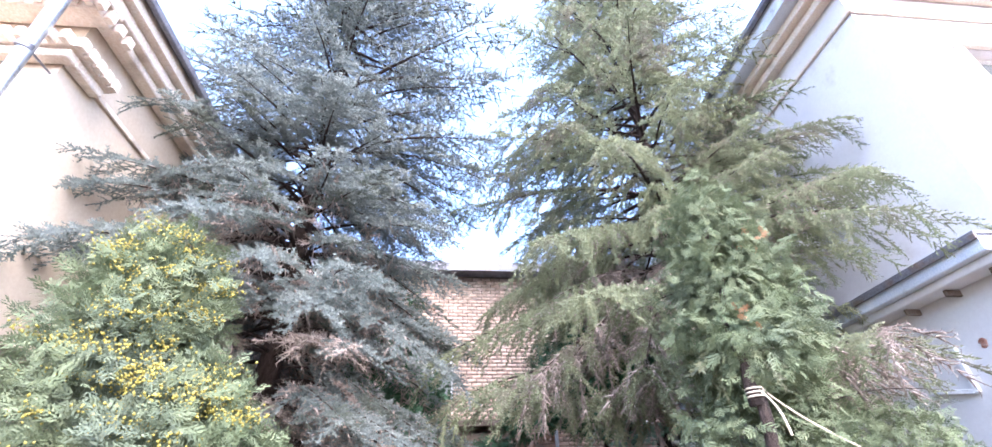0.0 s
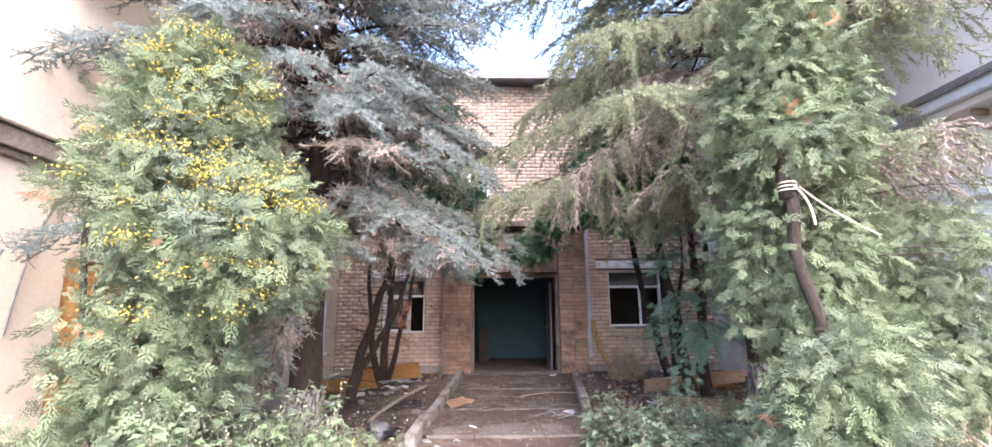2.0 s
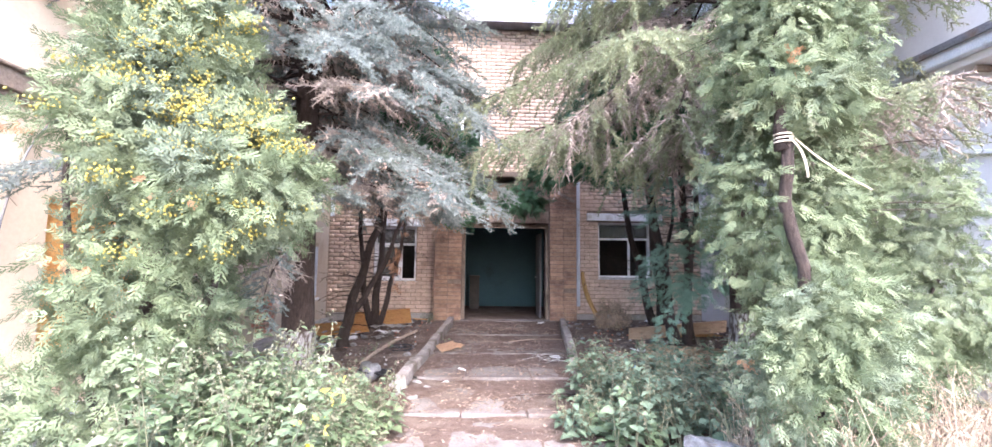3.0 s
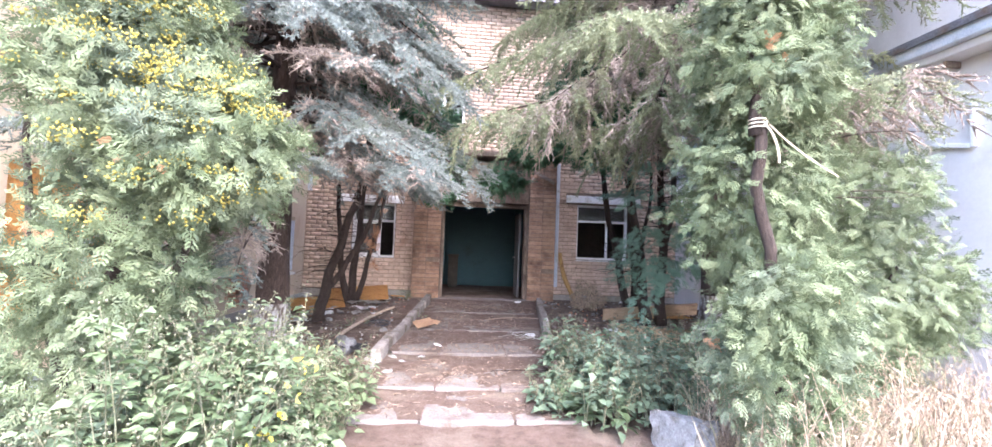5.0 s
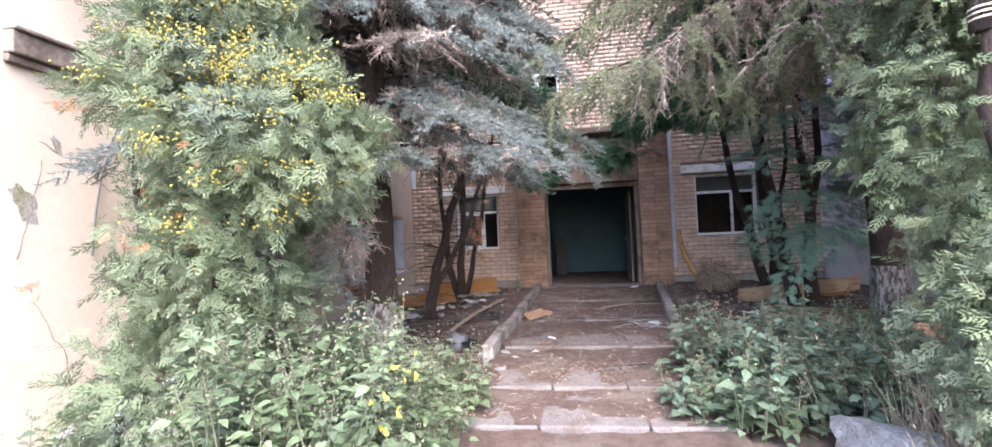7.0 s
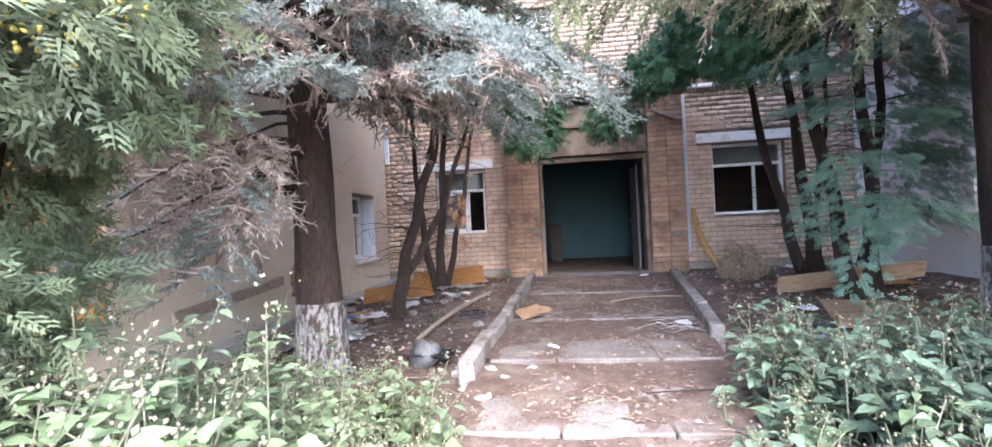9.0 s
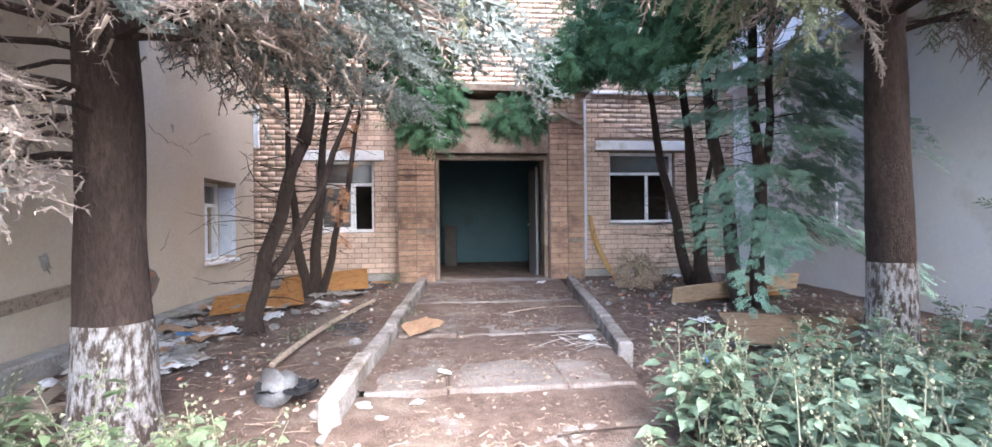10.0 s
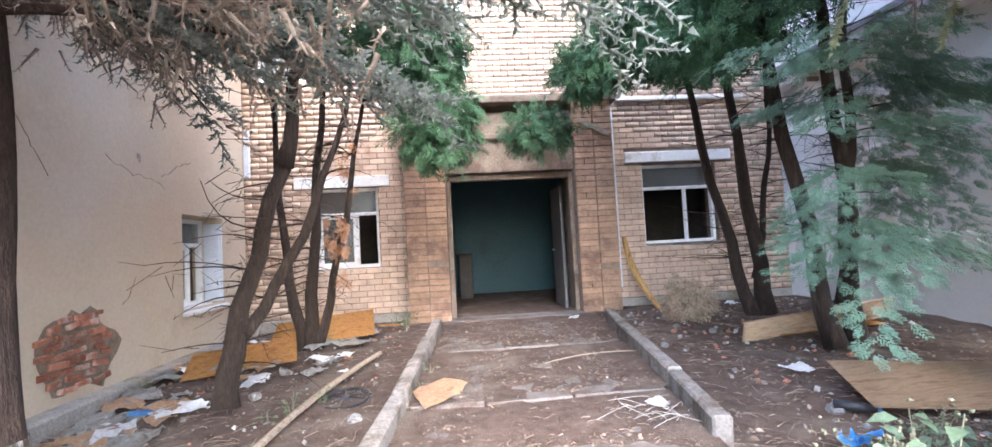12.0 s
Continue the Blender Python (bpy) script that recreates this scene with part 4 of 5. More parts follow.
# thuja with yellow cones
t1 = empty("coned_thuja", (-2.95, 2.75, -0.28), "thuja full of yellow green cone clusters", "tree")
stems(t1, [(((0, 0, 0), (0.1, 0, 1.5), (0.0, 0.05, 3.6)), 0.07, 0.02), (((0.05, 0, 0.1), (0.45, -0.1, 1.2), (0.75, -0.1, 2.2)), 0.045, 0.012), (((-0.05, 0, 0.1), (-0.4, -0.2, 1.3), (-0.4, -0.2, 2.6)), 0.04, 0.012)], twigs=0, seed=4)
me, p = crown_mesh("crown", [((0.1, 0, 3.05), (0.5, 0.5, 0.7), 2023), ((0.1, 0, 2.5), (0.56, 0.7, 0.75), 2312), ((0.66, -0.15, 2.1), (0.5, 0.55, 0.5), 2023), ((0.12, -0.05, 1.4), (0.5, 0.55, 0.6), 1878), ((-0.12, -0.1, 0.6), (0.66, 0.55, 0.5), 1589)], 0.15, 11)
part_mesh("crown", me, "thuja", t1)
cones_on(t1, p, np.array((0, 0, 2.2)), 5, 80, (0.35, -0.9, 0.25))
bm_r = np.random.default_rng(21)
wp = np.array([(0.55, -0.62, 1.95), (-0.35, -0.6, 2.3), (0.1, -0.7, 1.6), (-0.7, -0.5, 1.3)])
wp = np.repeat(wp, 7, axis=0) + bm_r.normal(0, 0.05, (28, 3))
tagged(part_mesh("withered_spray", spread("withered_spray", FROND, wp, bm_r.normal(0, 1, (28, 3)) + (0, -0.5, -0.6), bm_r.normal(0, 1, (28, 3)), np.full(28, 0.075)), "rust", t1, "small orange brown withered sprays"), kind="stuff")

# leaning thuja tied with a rope, and the round one beside it
t2 = empty("leaning_thuja", (1.55, 2.75, -0.28), "tall loose thuja with a bent reddish trunk", "tree")
stems(t2, [(((0.15, 0.05, 0), (-0.2, -0.3, 1.5), (-0.28, -0.3, 2.4)), 0.045, 0.036), (((-0.28, -0.3, 2.35), (-0.3, -0.2, 3.0), (0.0, 0.0, 4.1)), 0.042, 0.012), (((0.15, 0.05, 0.1), (0.5, 0.2, 1.5), (0.7, 0.3, 2.6)), 0.045, 0.012)], twigs=6, seed=6)
me, p = crown_mesh("crown", [((-0.05, 0.0, 3.75), (0.38, 0.4, 0.7), 1300), ((0.0, 0.0, 3.1), (0.62, 0.45, 0.75), 2167), ((0.0, 0.1, 2.1), (0.6, 0.4, 0.75), 1878), ((0.3, 0.1, 1.2), (0.55, 0.35, 0.6), 1275), ((-0.1, -0.38, 1.2), (0.38, 0.2, 0.35), 600), ((-0.05, -0.3, 0.85), (0.5, 0.25, 0.6), 1275), ((-0.1, -0.3, 2.75), (0.4, 0.2, 0.3), 425)], 0.14, 12, droop=0.6)
part_mesh("crown", me, "thuja", t2)
wp = np.repeat(np.array([(-0.28, -0.42, 2.9), (0.1, -0.35, 3.6), (-0.5, -0.1, 0.95), (0.35, -0.3, 1.2)]), 7, axis=0) + bm_r.normal(0, 0.05, (28, 3))
tagged(part_mesh("withered_spray", spread("withered_spray", FROND, wp, bm_r.normal(0, 1, (28, 3)) + (0, -0.5, -0.6), bm_r.normal(0, 1, (28, 3)), np.full(28, 0.075)), "rust", t2, "small orange brown withered sprays"), kind="stuff")
bm = bmesh.new()
for k in range(3):
    tube(bm, [(1.27 + 0.055 * math.cos(a), 2.44 + 0.055 * math.sin(a), 2.12 + 0.025 * k) for a in (i * 0.57 for i in range(12))], [0.006] * 12, 5)
tube(bm, bez((1.3, 2.4, 2.16), (1.5, 2.42, 1.98), (1.85, 2.44, 1.82), 8), [0.006] * 9, 5)
tube(bm, bez((1.28, 2.39, 2.14), (1.36, 2.36, 2.05), (1.38, 2.38, 1.88), 8), [0.008] * 9, 5)
tagged(part("rope", bm, "rope"), "pale rope knotted round the bent thuja trunk", "rope")

t3 = empty("round_thuja", (3.1, 3.9, -0.26), "dense rounded bright green thuja bush", "tree")
stems(t3, [(((0, 0, 0), (0.05, 0, 0.9), (0.1, 0.1, 2.2)), 0.06, 0.02), (((0.05, 0, 0.1), (0.4, 0, 0.8), (0.7, 0, 1.6)), 0.04, 0.012)], twigs=20, seed=7)
me, p = crown_mesh("crown", [((0.05, 0, 2.1), (0.85, 0.75, 0.7), 2380), ((0.2, 0.05, 1.25), (1.15, 0.8, 0.75), 2720), ((0.0, 0.0, 0.7), (0.9, 0.6, 0.4), 1530), ((1.0, 0.2, 1.1), (0.6, 0.6, 0.55), 1190)], 0.135, 13, droop=0.45)
part_mesh("crown", me, "thuja", t3)

# low dark thuja beside the far trunks, and the multi-stemmed thujas near the facade
t4 = empty("spreading_thuja", (2.95, 7.9, -0.06), "multi stemmed thuja with low blue green sprays", "tree")
stems(t4, [(((-0.1, 0, 0), (-0.35, 0.1, 1.8), (-0.75, 0.2, 5.2)), 0.1, 0.035), (((0.15, 0.02, 0), (0.2, 0, 2.0), (0.0, 0.1, 5.4)), 0.095, 0.035), (((0.1, 0.1, 0.4), (0.5, 0.2, 2.2), (0.55, 0.2, 5.0)), 0.07, 0.03)], twigs=90, seed=8)
me = bough_sprays("crown", 14, 62, (0.15, 0.0), (0.9, 3.4), (0.7, 1.7), (-2.9, 0.4), 0.15)
part_mesh("crown", me, "thuja2", t4)
me, p = crown_mesh("upper_crown", [((-0.5, 0, 4.4), (1.1, 0.9, 1.2), 1500), ((-1.1, 0.3, 3.35), (0.7, 0.6, 0.4), 500)], 0.24, 15)
part_mesh("upper_crown", me, "thuja3", t4)
t5 = empty("bare_stemmed_thuja", (3.25, 9.75, -0.02), "thuja with two bare leaning stems before the window", "tree")
stems(t5, [(((-0.05, 0, 0), (-0.5, 0, 1.4), (-1.1, -0.1, 4.9)), 0.095, 0.03), (((0.12, -0.03, 0), (0.0, 0, 1.6), (-0.35, 0, 5.0)), 0.12, 0.035), (((0.05, 0.05, 0.5), (0.45, 0.05, 2.0), (0.5, 0, 4.5)), 0.05, 0.02)], twigs=90, seed=9)
me, p = crown_mesh("crown", [((-0.9, -0.2, 4.4), (1.3, 0.9, 0.95), 1700), ((-1.8, -0.4, 3.75), (0.7, 0.6, 0.45), 600), ((-2.45, -0.7, 3.35), (0.42, 0.4, 0.33), 360), ((-2.95, 0.1, 2.8), (0.5, 0.3, 0.28), 300)], 0.25, 16, droop=0.7)
part_mesh("crown", me, "thuja3", t5)
t6 = empty("forked_thuja", (-2.9, 7.45, -0.06), "thuja with a forked dark bare trunk", "tree")
stems(t6, [(((0, 0, 0), (0.05, 0, 0.6), (0.5, 0.1, 2.0)), 0.095, 0.055), (((0.5, 0.1, 2.0), (0.7, 0.1, 3.0), (0.75, 0.1, 4.8)), 0.065, 0.025), (((0.06, 0, 0.5), (0.65, 0.2, 1.1), (1.05, 0.4, 2.9)), 0.06, 0.02)], twigs=70, seed=10)
me, p = crown_mesh("crown", [((0.6, 0.2, 4.6), (1.1, 0.9, 1.0), 1200)], 0.25, 17)
part_mesh("crown", me, "thuja3", t6)
t7 = empty("triple_stemmed_thuja", (-2.85, 9.55, -0.03), "thuja with three thin bare stems and drooping dark sprays", "tree")
stems(t7, [(((-0.08, 0, 0), (-0.35, 0, 1.2), (-0.4, 0, 4.0)), 0.075, 0.02), (((0, 0, 0), (0.1, 0, 1.6), (0.35, 0, 4.4)), 0.085, 0.025), (((0.08, 0, 0), (0.5, 0.0, 1.3), (0.9, -0.1, 3.9)), 0.06, 0.018), (((0.9, -0.1, 3.9), (1.5, -0.3, 4.3), (1.8, -0.5, 3.3)), 0.02, 0.006)], twigs=110, seed=11)
me, p = crown_mesh("crown", [((1.75, -0.5, 2.75), (0.5, 0.4, 0.6), 800), ((1.5, -0.35, 3.75), (0.65, 0.5, 0.6), 900), ((0.5, 0, 4.5), (1.2, 0.8, 0.8), 900)], 0.25, 18, droop=0.75)
part_mesh("crown", me, "thuja3", t7)
wp = np.repeat(np.array([(0.4, -0.15, 1.5), (0.45, -0.15, 1.2), (0.6, -0.1, 2.3)]), 12, axis=0) + bm_r.normal(0, (0.06, 0.06, 0.16), (36, 3))
tagged(part_mesh("withered_spray", spread("withered_spray", FROND, wp, bm_r.normal(0, 0.4, (36, 3)) + (0, 0, -1), bm_r.normal(0, 1, (36, 3)), np.full(36, 0.2)), "rust", t7, "hanging orange brown withered sprays"), kind="stuff")

# ---- weeds and dry grass ----


def weeds(name, plants, leaf_mat, label, seed, leaf=0.085, spikes=True, per=46):
    """A stand of leafy weeds: plants are (x, y, height)."""
    r = np.random.default_rng(seed)
    st = bmesh.new()
    lp, la, lu, ls, sp, sa, ss = [], [], [], [], [], [], []
    for x, y, h in plants:
        z0 = ground_z(x, y) - 0.02
        lean = r.normal(0, 0.16, 2)
        for b in range(3):
            hh = h * (1 if b == 0 else r.uniform(0.55, 0.9))
            la2 = lean + (0 if b == 0 else r.normal(0, 0.22, 2))
            top = Vector((x + la2[0] * hh, y + la2[1] * hh, z0 + hh))
            c = bez((x, y, z0), (x + la2[0] * hh * 0.2, y + la2[1] * hh * 0.2, z0 + hh * 0.6), top, 4)
            tube(st, c, [0.006, 0.005, 0.004, 0.003, 0.002], 3, 0, False)
            for _ in range(int(per * hh / 2)):
                t = r.uniform(0.12, 0.97) ** 0.8
                k = min(3, int(t * 4))
                p = np.array(c[k].lerp(c[k + 1], t * 4 - k))
                a = r.uniform(0, 6.28)
                off = np.array((math.cos(a), math.sin(a), r.uniform(-0.2, 0.5)))
                q = p + off * r.uniform(0.02, 0.16) * (1.15 - t)
                lp.append(q), la.append(off + (0, 0, -0.2)), lu.append((r.normal(0, 0.3), r.normal(0, 0.3), 1)), ls.append(leaf * r.uniform(0.5, 1.35) * (1.25 - 0.6 * t))
            if spikes:
                for j in range(12):
                    t = r.uniform(0.72, 1.06)
                    p = np.array(c[3].lerp(c[4], (t - 0.75) * 4))
                    sp.append(p + r.normal(0, 0.018, 3)), sa.append(r.normal(0, 1, 3) + (0, 0, 1.2)), ss.append(r.uniform(0.014, 0.028))
    e = empty(name, (0, 0, 0), label, "weeds", kind="stuff")
    part("stalks", st, "spike", e)
    part_mesh("leaves", spread("leaves", LEAF, lp, la, lu, ls), leaf_mat, e)
    if sp:
        part_mesh("flower_spikes", spread("flower_spikes", BEAD, sp, sa, np.array(sa)[:, ::-1] + 0.1, ss), "spike", e, "pale green flower spikes")
    return e


rr = np.random.default_rng(31)


def strew(n, x0, x1, y0, y1, h0, h1):
    return [(rr.uniform(x0, x1), rr.uniform(y0, y1), rr.uniform(h0, h1)) for _ in range(n)]


w1 = weeds("tall_weeds", strew(60, -2.6, -1.75, 1.9, 3.1, 0.75, 1.25) + strew(70, -3.6, -1.65, 1.7, 3.6, 0.4, 0.8) + strew(50, -1.9, -1.5, 1.9, 4.1, 0.25, 0.6) + strew(60, -3.4, -1.75, 3.4, 4.75, 0.3, 0.7) + strew(36, -2.6, -1.8, 2.8, 3.7, 0.5, 0.85), "weed", "tall pale green weeds with flower spikes beside the path", 41, 0.1)
yp = np.repeat(np.array([(-1.62, 2.25, 0.35), (-1.72, 2.15, 0.2), (-1.55, 2.3, 0.55)]), 6, axis=0) + rr.normal(0, 0.05, (18, 3))
part_mesh("yellow_leaves", spread("yellow_leaves", LEAF, yp, rr.normal(0, 1, (18, 3)), rr.normal(0, 1, (18, 3)), np.full(18, 0.06)), "yellow", w1, "a few yellow leaves")
weeds("low_weeds", strew(85, 0.4, 1.6, 3.4, 4.9, 0.4, 0.8) + strew(85, 1.3, 3.1, 3.3, 5.3, 0.4, 0.85) + strew(24, 0.1, 0.6, 3.6, 4.6, 0.15, 0.42) + strew(16, 1.0, 2.0, 5.2, 6.1, 0.12, 0.3), "weed2", "dense blue green weeds spreading over the path edge", 42, 0.115)
weeds("broad_leaved_weeds", strew(10, -3.9, -3.2, 4.2, 5.2, 0.4, 0.8) + strew(12, -2.4, -1.7, 4.2, 5.0, 0.12, 0.32), "weed", "broad leaved green weeds at the foot of the spruce", 43, 0.13, False, 34)
weeds("wall_weeds", strew(9, -2.0, -1.75, 10.6, 11.2, 0.15, 0.35) + strew(5, -2.5, -2.0, 6.6, 7.6, 0.1, 0.2) + strew(6, -1.45, -1.2, 7.4, 8.4, 0.06, 0.14), "weed", "small green weeds at the foot of the brick wall", 44, 0.05, False, 60)


def grass(name, n, x0, x1, y0, y1, h0, h1, seed, label):
    r = np.random.default_rng(seed)
    p, a, u, s = [], [], [], []
    bm = bmesh.new()
    bp, ba, bs = [], [], []
    for _ in range(n):
        x, y, h = r.uniform(x0, x1), r.uniform(y0, y1), r.uniform(h0, h1)
        d = r.normal(0, 0.28, 2)
        z0 = ground_z(x, y) - 0.02
        c = bez((x, y, z0), (x, y, z0 + h * 0.6), (x + d[0] * h, y + d[1] * h, z0 + h), 3)
        tube(bm, c, [0.0028, 0.0024, 0.002, 0.001], 3, 0, False)
        for _ in range(9):
            k = r.uniform(0.55, 1.0)
            q = np.array(c[2].lerp(c[3], (k - 0.66) * 3))
            bp.append(q + r.normal(0, 0.03, 3)), ba.append(r.normal(0, 0.8, 3) + (0, 0, 0.8)), bs.append(r.uniform(0.015, 0.045))
        for _ in range(2):
            p.append((x, y, z0)), a.append((*r.normal(0, 0.5, 2), 1)), u.append(r.normal(0, 1, 3)), s.append(h * r.uniform(0.4, 0.8))
    e = empty(name, (0, 0, 0), label, "grass", kind="stuff")
    part("stalks", bm, "straw", e)
    part_mesh("seed_heads", spread("seed_heads", leaf_shape(0.12, 0.03), bp, ba, np.array(ba)[:, ::-1] + 0.1, bs), "straw", e)
    part_mesh("blades", spread("blades", leaf_shape(0.02, 0.004), p, a, u, s), "straw", e)


grass("dry_grass", 1500, 1.25, 4.4, 1.8, 3.3, 0.2, 0.92, 51, "dry straw coloured grass with seed heads")
grass("grass", 260, -4.3, -1.6, 1.7, 2.6, 0.12, 0.3, 52, "short pale grass at the edge of the weeds")

# ---- things lying about ----


def sheet(name, at, w, d, t, material, label, category, rot=(0, 0, 0), crumple=0.0, n=6, seed=1, ragged=0.0):
    """A thin sheet of real thickness, crumpled or torn."""
    bm = bmesh.new()
    g = [[None] * (n + 1) for _ in range(n + 1)]
    for j in range(n + 1):
        for i in range(n + 1):
            x, y = w * (i / n - 0.5), d * (j / n - 0.5)
            if ragged and (i in (0, n) or j in (0, n)):
                x *= 1 - ragged * (0.5 + 0.5 * noise.noise(Vector((i * 1.7, j * 1.3, seed))))
                y *= 1 - ragged * (0.5 + 0.5 * noise.noise(Vector((j * 1.9, i * 1.1, seed + 5))))
            g[j][i] = bm.verts.new((x, y, crumple * (1 + noise.fractal(Vector((x * 7, y * 7, seed * 3.1)), 0.7, 2, 3))))
    for j in range(n):
        for i in range(n):
            bm.faces.new((g[j][i], g[j][i + 1], g[j + 1][i + 1], g[j + 1][i]))
    bmesh.ops.solidify(bm, geom=bm.faces[:], thickness=-t)
    ob = part(name, bm, material)
    ob.matrix_world = pose(*at, *rot)
    return tagged(ob, label, category)


def gz(x, y, dz=0.015):
    return (x, y, ground_z(x, y) + dz)


sheet("strand_board", (-3.4, 8.95, 0.05), 1.1, 0.75, 0.018, "osb", "orange strand board sheet lying on rubble", "board", (11, -3, 18), 0, 2)
sheet("strand_board", (-2.85, 10.2, 0.12), 1.35, 0.9, 0.018, "osb", "orange strand board sheet leaning on rubble", "board", (15, -4, 10), 0, 2)
sheet("strand_board", (3.3, 8.75, 0.0), 1.5, 0.6, 0.018, "osb", "orange strand board lying behind the trunks", "board", (2, 0, 8), 0, 2)
sheet("board_offcut", (-1.98, 10.5, 0.06), 0.35, 0.14, 0.018, "osb", "small orange offcut of board", "board", (6, 5, 35), 0, 2)
plk = part("plank", box(bmesh.new(), -1.0, 1.0, -0.02, 0.02, -0.12, 0.12, 0.006), "tanwood")
plk.matrix_world = pose(3.15, 8.45, 0.12, 18, -4, 6)
tagged(plk, "long brown plank on edge against the trunks", "plank")
sheet("brown_board", (2.5, 6.5, 0.0), 1.3, 0.6, 0.02, "tanwood", "flat brown board lying on the soil", "board", (17, 2, -12), 0, 3)
stick = bmesh.new()
tube(stick, bez((1.95, 11.3, 1.18), (2.0, 11.25, 0.5), (2.3, 10.75, -0.04), 10), [0.045, 0.05, 0.052, 0.055, 0.055, 0.055, 0.055, 0.05, 0.05, 0.045, 0.04], 7, 0.2)
tagged(part("curved_log", stick, "yellowwood"), "bent yellowish split log leaning on the brick wall", "log")
hose = bmesh.new()
tube(hose, bez((-2.35, 6.45, -0.12), (-2.25, 7.5, -0.02), (-1.85, 8.75, 0.03), 12), [0.026] * 13, 8, 0.2)
tagged(part("pole", hose, "wood"), "old brown pole lying on the soil", "pole")
wheel = empty("wheel_cover", gz(-1.95, 7.55, 0.03), "dark spoked plastic wheel cover lying flat", "wheel cover")
bm = bmesh.new()
ringpts = [(0.2 * math.cos(a), 0.2 * math.sin(a), 0) for a in (i * 2 * math.pi / 24 for i in range(25))]
tube(bm, ringpts, [0.013] * 25, 6)
part("rim", bm, "black", wheel)
for k in range(9):
    a = k * 2 * math.pi / 9
    bm = bmesh.new()
    tube(bm, [(0.03 * math.cos(a), 0.03 * math.sin(a), 0.012), (0.195 * math.cos(a), 0.195 * math.sin(a), 0)], [0.008, 0.006], 5)
    part("spoke", bm, "black", wheel)
bm = bmesh.new()
tube(bm, [(0, 0, -0.005), (0, 0, 0.02)], [0.04, 0.032], 12)
part("hub", bm, "black", wheel)
wheel.rotation_euler = (radians(5), radians(-4), 0.4)
sheet("cardboard", (-1.17, 7.3, -0.03), 0.36, 0.4, 0.008, "card", "torn brown cardboard bent over the kerb", "cardboard", (8, -14, 20), 0.02, 5, 3, 0.3)
sheet("cardboard", (-1.03, 7.55, -0.05), 0.26, 0.22, 0.008, "card", "torn brown cardboard piece on the path", "cardboard", (3, 8, -20), 0.02, 5, 4, 0.3)
for i, (x, y, w, lab) in enumerate(((-0.9, 6.0, 0.13, "crumpled white paper on the path"), (-1.08, 5.55, 0.12, "crumpled white plastic scrap"), (0.8, 10.55, 0.22, "crumpled white sheet near the doorway"), (-2.1, 8.3, 0.22, "flat white paper on the soil"), (0.55, 6.9, 0.25, "pale green plastic scrap"), (-2.35, 8.85, 0.13, "white scrap of paper"), (0.72, 5.05, 0.16, "crumpled white scrap near the weeds"))):
    z = [z for y0, z in EDGES if y0 <= y][-1] + 0.02 if x > -1.4 else ground_z(x, y) + 0.03
    sheet("paper_scrap", (x, y, z), w, w * 0.75, 0.004, "paper", lab, "litter", (rr.uniform(-8, 8), rr.uniform(-8, 8), rr.uniform(0, 90)), 0.018, 5, i + 10, 0.35)
for i in range(74):
    x, y = rr.uniform(-4.2, -2.2), rr.uniform(6.2, 10.8)
    if x > -3.0 and y < 8:
        x -= 1.1
    w = rr.uniform(0.2, 0.65)
    sheet("rag", gz(x, y, 0.01), w, w * 0.6, 0.006, ("paper", "rag", "card", "rag")[i % 4], ("crumpled dirty white plastic sheet", "crumpled dirty grey rag among rubble", "torn scrap of brown cardboard among rubble", "crumpled dirty grey rag among rubble")[i % 4], "rag", (0, 0, rr.uniform(0, 180)), 0.03 + 0.03 * w, 8, i + 40, 0.4)
for i, (x, y) in enumerate(((2.0, 7.35), (3.4, 10.6), (2.6, 10.9), (4.0, 10.9), (2.3, 6.9))):
    sheet("rag", gz(x, y, 0.02), 0.3, 0.2, 0.006, "paper", "crumpled pale plastic scrap on the soil", "rag", (0, 0, 40 * i), 0.04, 7, i + 80, 0.4)
sheet("blue_packet", gz(-3.6, 7.55, 0.05), 0.2, 0.12, 0.02, "bluebag", "small bright blue packet", "litter", (5, 8, 25), 0.008, 4, 90)
sheet("blue_bag", gz(1.32, 5.95, 0.05), 0.3, 0.2, 0.01, "bluebag", "crumpled blue plastic bag under the weeds", "bag", (0, 0, 30), 0.07, 8, 91, 0.4)
sheet("black_bag", gz(-2.0, 5.75, 0.03), 0.5, 0.32, 0.01, "black", "crumpled black plastic bag in the weeds", "bag", (0, 0, 10), 0.07, 9, 92, 0.4)
sheet("black_bag", gz(1.65, 5.55, 0.03), 0.45, 0.25, 0.01, "black", "crumpled black plastic under the weeds", "bag", (0, 0, 60), 0.05, 9, 93, 0.4)
bot = empty("bottle", gz(1.78, 6.5, 0.05), "dark plastic bottle lying on the soil", "bottle")
bm = bmesh.new()
tube(bm, [(-0.13, 0, 0), (-0.125, 0, 0), (0.06, 0, 0), (0.1, 0, 0), (0.13, 0, 0)], [0.02, 0.036, 0.036, 0.016, 0.014], 12)
part("body", bm, "black", bot, smooth=True)
bm = bmesh.new()
tube(bm, [(0.13, 0, 0), (0.15, 0, 0)], [0.017, 0.017], 10)
part("cap", bm, "bluebag", bot)
bot.rotation_euler = (0, 0.05, -0.5)
bm = bmesh.new()
tube(bm, [(0, 0, -0.05), (0, 0, 0.05), (0.02, 0, 0.2), (0.03, 0.01, 0.27)], [0.13, 0.13, 0.11, 0.05], 14, 0.5)
tub = tagged(part("rubber_tub", bm, "grey", smooth=True), "overturned grey rubber tub in the weeds", "tub")
tub.matrix_world = pose(*gz(-2.15, 5.85, 0.05), 68, 10, 30)
